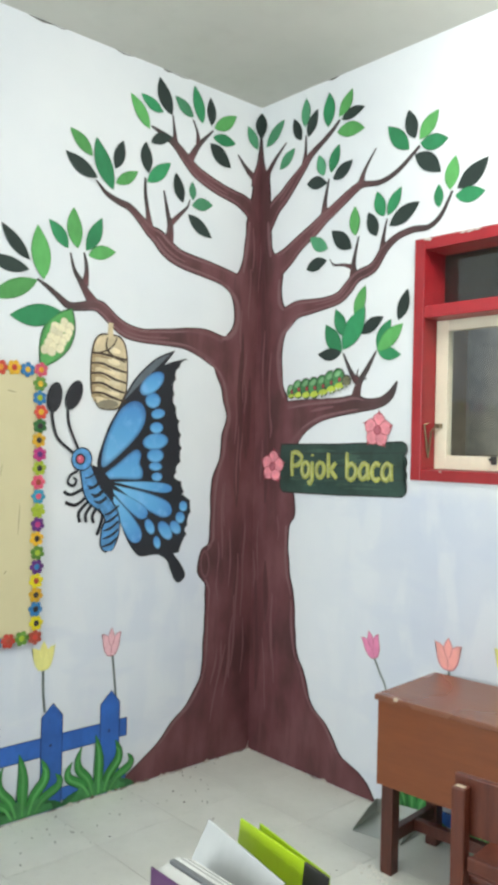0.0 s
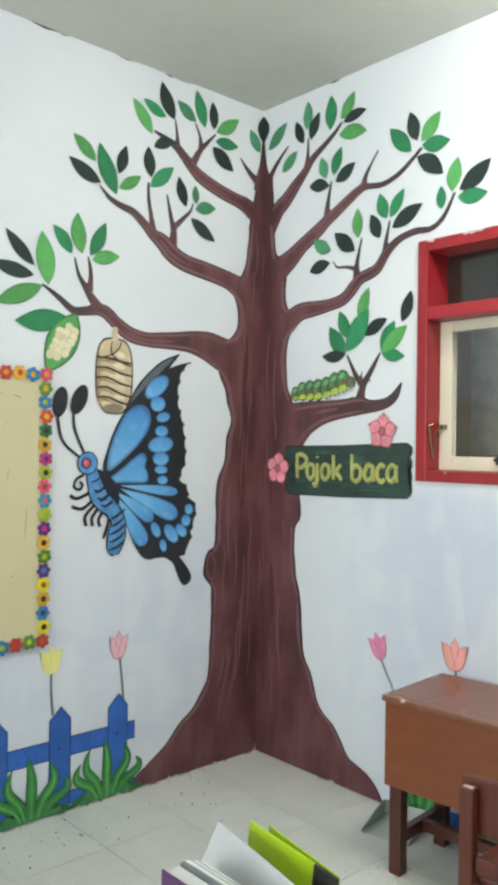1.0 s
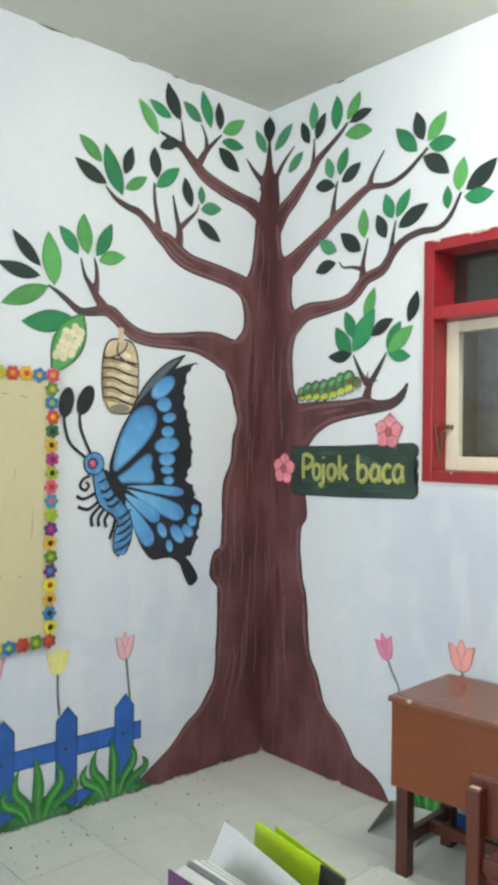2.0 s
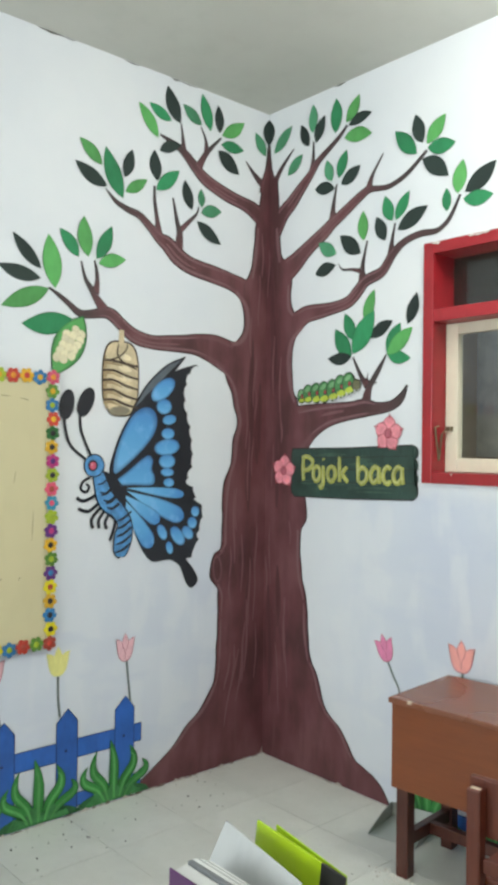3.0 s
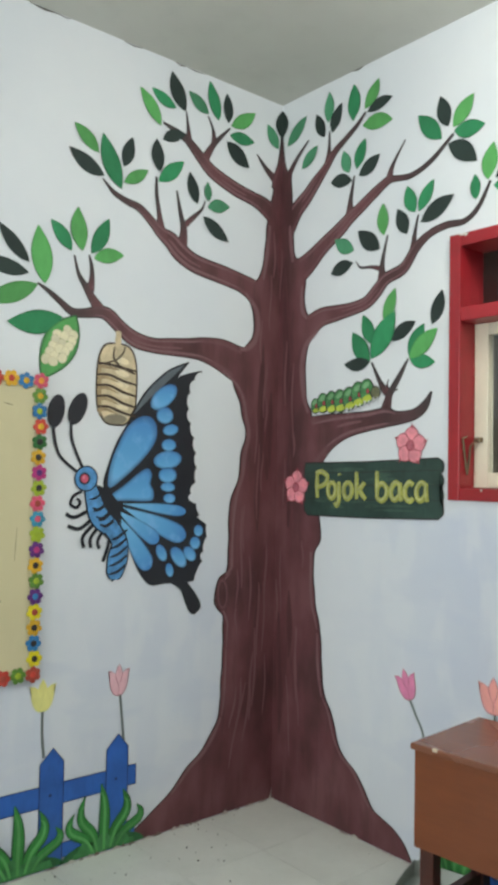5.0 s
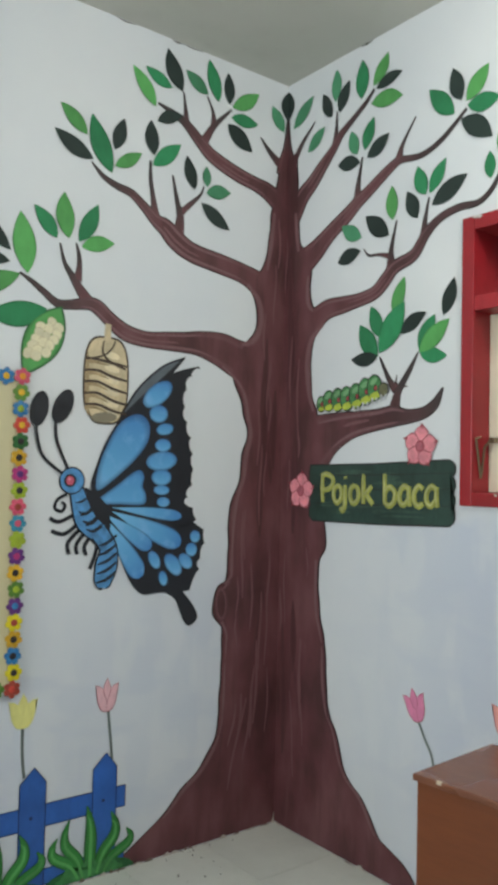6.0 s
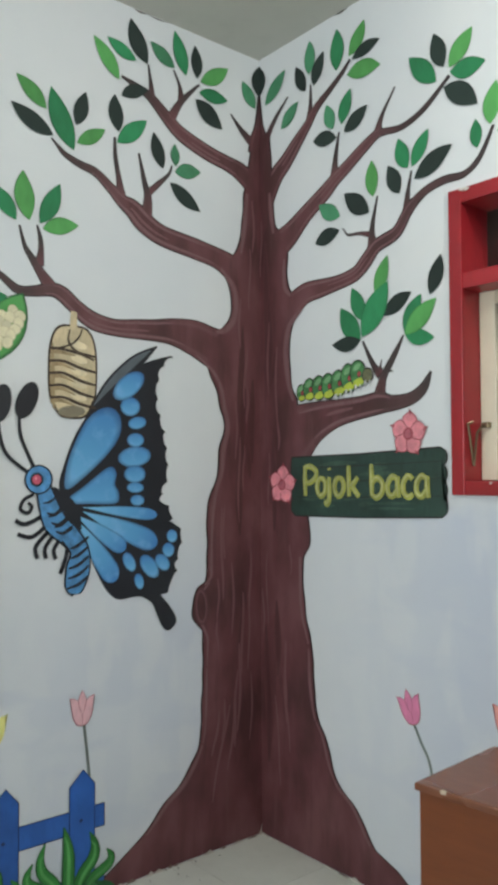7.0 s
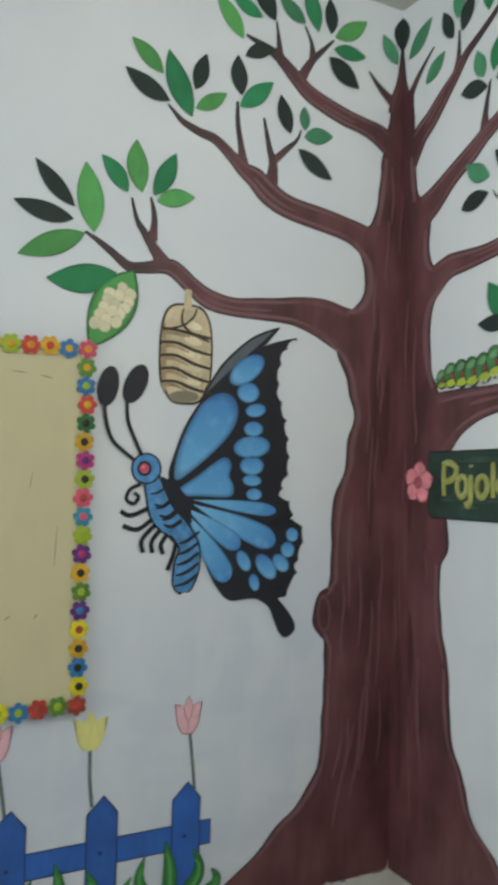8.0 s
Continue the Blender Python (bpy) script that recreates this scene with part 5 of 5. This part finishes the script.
def tulip(u, z, ra, rb, tilt, material, stem, side, label):
    """A cup of three pointed petals on a thin stem."""
    t = thing("painted_tulip", label, "mural flower", "painted tulips")
    stroke("stem", [(*p, 0.012) for p in stem], 0.0014, M_STEM, t, side)
    c, s = math.cos(radians(tilt)), math.sin(radians(tilt))
    spin = lambda x, y: (u + x * rb * c - y * ra * s, z + x * rb * s + y * ra * c)
    rim = M_TYELLOW if material is M_TYELLOW else M_TLINE
    half = [(0.36, 0.42), (0.66, 0.60), (1.10, 0.68), (0.98, 0.42), (0.90, -0.10), (0.75, -0.55), (0.44, -0.92), (0.0, -1.0)]
    crown = [(-1.10, 0.68), (-0.66, 0.60), (-0.36, 0.42), (-0.22, 0.74), (0.0, 1.05), (0.22, 0.74), (0.36, 0.42), (0.66, 0.60), (1.10, 0.68)]
    belly = smooth(half[2:] + [(-x, y) for x, y in half[2:-1][::-1]], 4)[1:-1]
    pts = [spin(*p) for p in crown + belly]
    area_shape("outline", grown(pts, 0.004), 0.0018, rim, t, side)
    area_shape("cup", pts, 0.0022, material, t, side)
    for x in (-0.36, 0.36):
        stroke("petal_line", [(*spin(x, 0.42), 0.0030), (*spin(x * 0.72, 0.05), 0.0034), (*spin(0.0, -0.38), 0.0012)], 0.0026, rim, t, side)
    stroke("petal_line", [(*spin(0.0, -0.34), 0.0030), (*spin(0.02, -0.62), 0.0026), (*spin(0.0, -0.92), 0.0012)], 0.0027, rim, t, side)


tulip(-0.893, 0.711, 0.062, 0.046, 0, M_TPINK, [(-0.886, 0.652), (-0.873, 0.548), (-0.862, 0.45)], L, "rose pink mural tulip on a thin stem")
tulip(-1.246, 0.700, 0.060, 0.050, 0, M_TYELLOW, [(-1.246, 0.648), (-1.244, 0.546), (-1.234, 0.45)], L, "pale yellow mural tulip on a thin stem")
tulip(-1.552, 0.705, 0.062, 0.046, 0, M_TPINK, [(-1.545, 0.65), (-1.53, 0.55), (-1.515, 0.45)], L, "rose pink mural tulip on a thin stem")
tulip(0.843, 0.732, 0.060, 0.048, 17, M_TMAG, [(0.860, 0.675), (0.893, 0.614), (0.935, 0.53), (0.96, 0.30)], R, "magenta mural tulip on a leaning stem")
tulip(1.262, 0.772, 0.066, 0.060, 0, M_TORANGE, [(1.268, 0.71), (1.273, 0.60), (1.275, 0.40)], R, "coral orange mural tulip behind the desk")
tulip(1.545, 0.800, 0.062, 0.052, 0, M_TYELLOW, [(1.55, 0.73), (1.553, 0.60), (1.555, 0.40)], R, "pale yellow mural tulip behind the desk")


# ---- notice board with a border of paper flowers ----
board = thing("notice_board", "cream notice board edged with colourful paper flowers", "notice board")
B0, B1, BZ0, BZ1 = -2.55, -1.305, 0.800, 1.965
block("panel", (0.002, 0.020, B0, B1 + 0.006, BZ0 - 0.004, BZ1 + 0.004), M_BOARD, board, bevel=0.003)
for d in ((0.002, 0.024, B1 - 0.018, B1 + 0.012, BZ0 - 0.012, BZ1 + 0.012), (0.002, 0.0235, B0, B1 - 0.018, BZ1 - 0.016, BZ1 + 0.012), (0.002, 0.0235, B0, B1 - 0.018, BZ0 - 0.012, BZ0 + 0.016)):
    block("edging", d, M_EDGE, board, bevel=0.003)
for y0, z0, y1, z1 in ((-1.415, 1.860, -1.455, 1.868), (-1.545, 1.875, -1.50, 1.872), (-1.47, 1.555, -1.478, 1.500), (-1.385, 1.380, -1.392, 1.250), (-1.545, 1.085, -1.525, 1.100), (-1.44, 1.10, -1.452, 1.085)):
    bm = bmesh.new()
    add_strip(bm, [(y0, z0, 0.002), ((y0 + y1) / 2, (z0 + z1) / 2, 0.005), (y1, z1, 0.002)], 0.0206, L)
    part("scuff", bm, M_SCUFF, board)
FLOWER = {k: paint("paper_" + k, shade(c, 0.84), 0.55, 0.12, 40) for k, c in dict(
    pink=(0.75, 0.10, 0.18), green=(0.12, 0.27, 0.035), blue=(0.035, 0.22, 0.50), red=(0.62, 0.06, 0.035), dark_green=(0.025, 0.15, 0.03), yellow=(0.80, 0.45, 0.02), magenta=(0.55, 0.04, 0.22),
    lime=(0.40, 0.52, 0.03), sky=(0.05, 0.35, 0.52), purple=(0.14, 0.03, 0.22), bright=(0.80, 0.68, 0.01), brick=(0.45, 0.07, 0.04), orange=(0.80, 0.30, 0.02)).items()}
FMESH = {}


def paper_flower(y, z, colour, heart, turn):
    if colour not in FMESH:
        bm = bmesh.new()
        n = 36
        ring = lambda k, x: [bm.verts.new((x, k * 0.0335 * (0.72 + 0.28 * abs(math.cos(3 * a)) ** 0.7) * math.cos(a), k * 0.0335 * (0.72 + 0.28 * abs(math.cos(3 * a)) ** 0.7) * math.sin(a))) for a in (2 * math.pi * i / n for i in range(n))]
        low_ring, high = ring(1.0, 0.0), ring(1.0, 0.003)
        mid = ring(0.45, 0.0042)
        hub = bm.verts.new((0.0030, 0, 0))
        for i in range(n):
            j = (i + 1) % n
            bm.faces.new((low_ring[i], low_ring[j], high[j], high[i]))
            bm.faces.new((high[i], high[j], mid[j], mid[i]))
            bm.faces.new((mid[i], mid[j], hub))
        me = bpy.data.meshes.new("paper_flower")
        bm.to_mesh(me)
        bm.free()
        me.materials.append(FLOWER[colour])
        FMESH[colour] = me
    if ("heart", heart) not in FMESH:
        bm = bmesh.new()
        bmesh.ops.create_uvsphere(bm, u_segments=10, v_segments=5, radius=0.0135, matrix=pose(0.004, 0, 0) @ Matrix.Diagonal((0.3, 1, 1, 1)))
        me = bpy.data.meshes.new("flower_centre")
        bm.to_mesh(me)
        bm.free()
        me.materials.append(FLOWER[heart] if heart != "black" else M_OUTLINE)
        FMESH["heart", heart] = me
    f = new("paper_flower", FMESH[colour])
    f.parent = board
    f.matrix_basis = pose(0.0245, y, z, turn)
    c = new("flower_centre", FMESH["heart", heart])
    c.parent = f


rf = random.Random(9)
COLUMN = ["pink/orange", "green/yellow", "blue/lime", "red/yellow", "dark_green/black", "yellow/black", "magenta/purple", "lime/black", "pink/brick", "sky/pink", "lime/lime", "purple/magenta", "yellow/black",
          "green/lime", "purple/blue", "bright/brick", "yellow/black", "blue/black", "bright/black", "brick/red"]
for i, name in enumerate(COLUMN):
    paper_flower(-1.302 + rf.uniform(-0.004, 0.004), 1.965 - 0.06147 * i, *name.split("/"), rf.uniform(0, 60))
ROW_TOP = ["blue/yellow", "yellow/red", "red/orange", "lime/yellow"]
ROW_LOW = ["green/lime", "red/brick", "blue/lime", "bright/lime"]
for i in range(19):
    y = -1.366 - 0.0625 * i
    paper_flower(y, 1.965 + rf.uniform(-0.004, 0.004), *(ROW_TOP[i] if i < 4 else rf.choice(COLUMN)).split("/"), rf.uniform(0, 60))
    paper_flower(y, 0.797 + rf.uniform(-0.004, 0.004), *(ROW_LOW[i] if i < 4 else rf.choice(COLUMN)).split("/"), rf.uniform(0, 60))

# dark gap and flaked paint where the walls meet the ceiling, chipped plaster along the window's head
bm = bmesh.new()
rc = random.Random(21)
for side in (L, R):
    u = 0.02
    while u < 2.2:
        ln = rc.uniform(0.03, 0.16)
        flaking = 0.65 if side == L and 1.25 < u < 2.1 else 0.14
        if rc.random() < flaking:
            add_strip(bm, [(side * u, H - 0.003, 0.002), (side * (u + ln / 2), H - 0.004 - rc.uniform(0, 0.003), rc.uniform(0.004, 0.012)), (side * (u + ln), H - 0.003, 0.002)], 0.0012, side)
        u += ln
tagged(part("trim", bm, paint("joint_dirt", (0.13, 0.125, 0.11), 0.9)), "dark flaking joint along the ceiling", "trim", kind="structure")

# ragged pale plaster at the foot of the walls, and chips on the window's head
bm, bm2 = bmesh.new(), bmesh.new()
for side in (L, R):
    u = 0.0
    while u < 2.4:
        ln = rc.uniform(0.015, 0.07)
        if rc.random() < 0.75:
            hgt = rc.uniform(0.004, 0.020)
            add_strip(bm if rc.random() < 0.7 else bm2, [(side * u, 0.001, 0.002), (side * (u + ln * 0.4), hgt / 2, hgt), (side * (u + ln), 0.001, 0.002)], 0.0088, side)
        u += ln * rc.uniform(0.8, 1.6)
add_strip(bm, [(-0.012, 0.0, 0.030), (-0.004, 0.025, 0.018), (0.0, 0.055, 0.003)], 0.0088, 0)
for x, z, w in ((1.115, 2.592, 0.020), (1.13, 2.588, 0.012), (1.30, 2.591, 0.016), (1.335, 2.590, 0.026), (1.372, 2.592, 0.018), (1.21, 1.560, 0.006)):
    add_strip(bm, [(x - w, z, 0.002), (x - w * 0.2, z - 0.002, 0.010), (x + w * 0.4, z, 0.008), (x + w, z, 0.002)], 0.0150, R)
tagged(part("trim", bm, paint("bare_plaster", (0.66, 0.62, 0.56), 0.9)), "ragged pale plaster chips along the wall foot", "trim", kind="structure")
tagged(part("trim", bm2, paint("foot_dirt", (0.22, 0.17, 0.14), 0.9)), "dark dirt along the wall foot", "trim", kind="structure")

# crumbs of plaster round the desk's front leg
bm = bmesh.new()
for k in range(70):
    r = rc.uniform(0.002, 0.008)
    m = pose(1.32 + rc.gauss(0, 0.055), -0.49 + rc.gauss(0, 0.030), r * 0.4, rc.uniform(0, 360), rc.uniform(0, 360), 0) @ Matrix.Diagonal((r, r * 0.8, r * 0.5, 1))
    bmesh.ops.create_icosphere(bm, subdivisions=1, radius=1, matrix=m)
tagged(part("plaster_crumbs", bm, paint("plaster_crumb", (0.70, 0.68, 0.62), 0.9)), "pale plaster crumbs on the tiles by a desk leg", "crumbs", kind="stuff")


# ---- floor tiles and grit ----
def tiles():
    S, gap = 0.40, 0.002
    me = bpy.data.meshes.new("tile")
    bm = box(bmesh.new(), gap / 2, S - gap / 2, -S + gap / 2, -gap / 2, -0.010, 0.0, 0.0012)
    bm.to_mesh(me)
    bm.free()
    me.materials.append(M_TILE)
    rest = bmesh.new()
    for i in range(16):
        for j in range(17):
            if i < 9 and j < 9:
                ob = new("tile", me)
                ob.location = (i * S, -j * S, random.uniform(-0.0004, 0.0))
                ob.parent = floor
            else:
                box(rest, i * S + gap / 2, min((i + 1) * S, X1) - gap / 2, max(-(j + 1) * S, Y1) + gap / 2, -j * S - gap / 2, -0.010, 0.0)
    tagged(part("far_tiles", rest, M_TILE, floor), kind="stuff")


tiles()
rng = random.Random(4)
bm = bmesh.new()
for k in range(70):
    x, y = abs(rng.gauss(0.16, 0.16)) + 0.01, rng.uniform(-1.6, -0.35)
    if k > 55:
        x, y = rng.uniform(0.05, 1.3), rng.uniform(-1.5, -0.05)
    r = rng.uniform(0.0015, 0.0055)
    m = pose(x, y, r * 0.5, rng.uniform(0, 360), rng.uniform(0, 360), rng.uniform(0, 360)) @ Matrix.Diagonal((r, r * rng.uniform(0.4, 1), r * 0.5, 1))
    bmesh.ops.create_icosphere(bm, subdivisions=1, radius=1, matrix=m)
tagged(part("floor_grit", bm, M_GRIT), "scattered dark crumbs and dust on the tiles", "grit", kind="stuff")
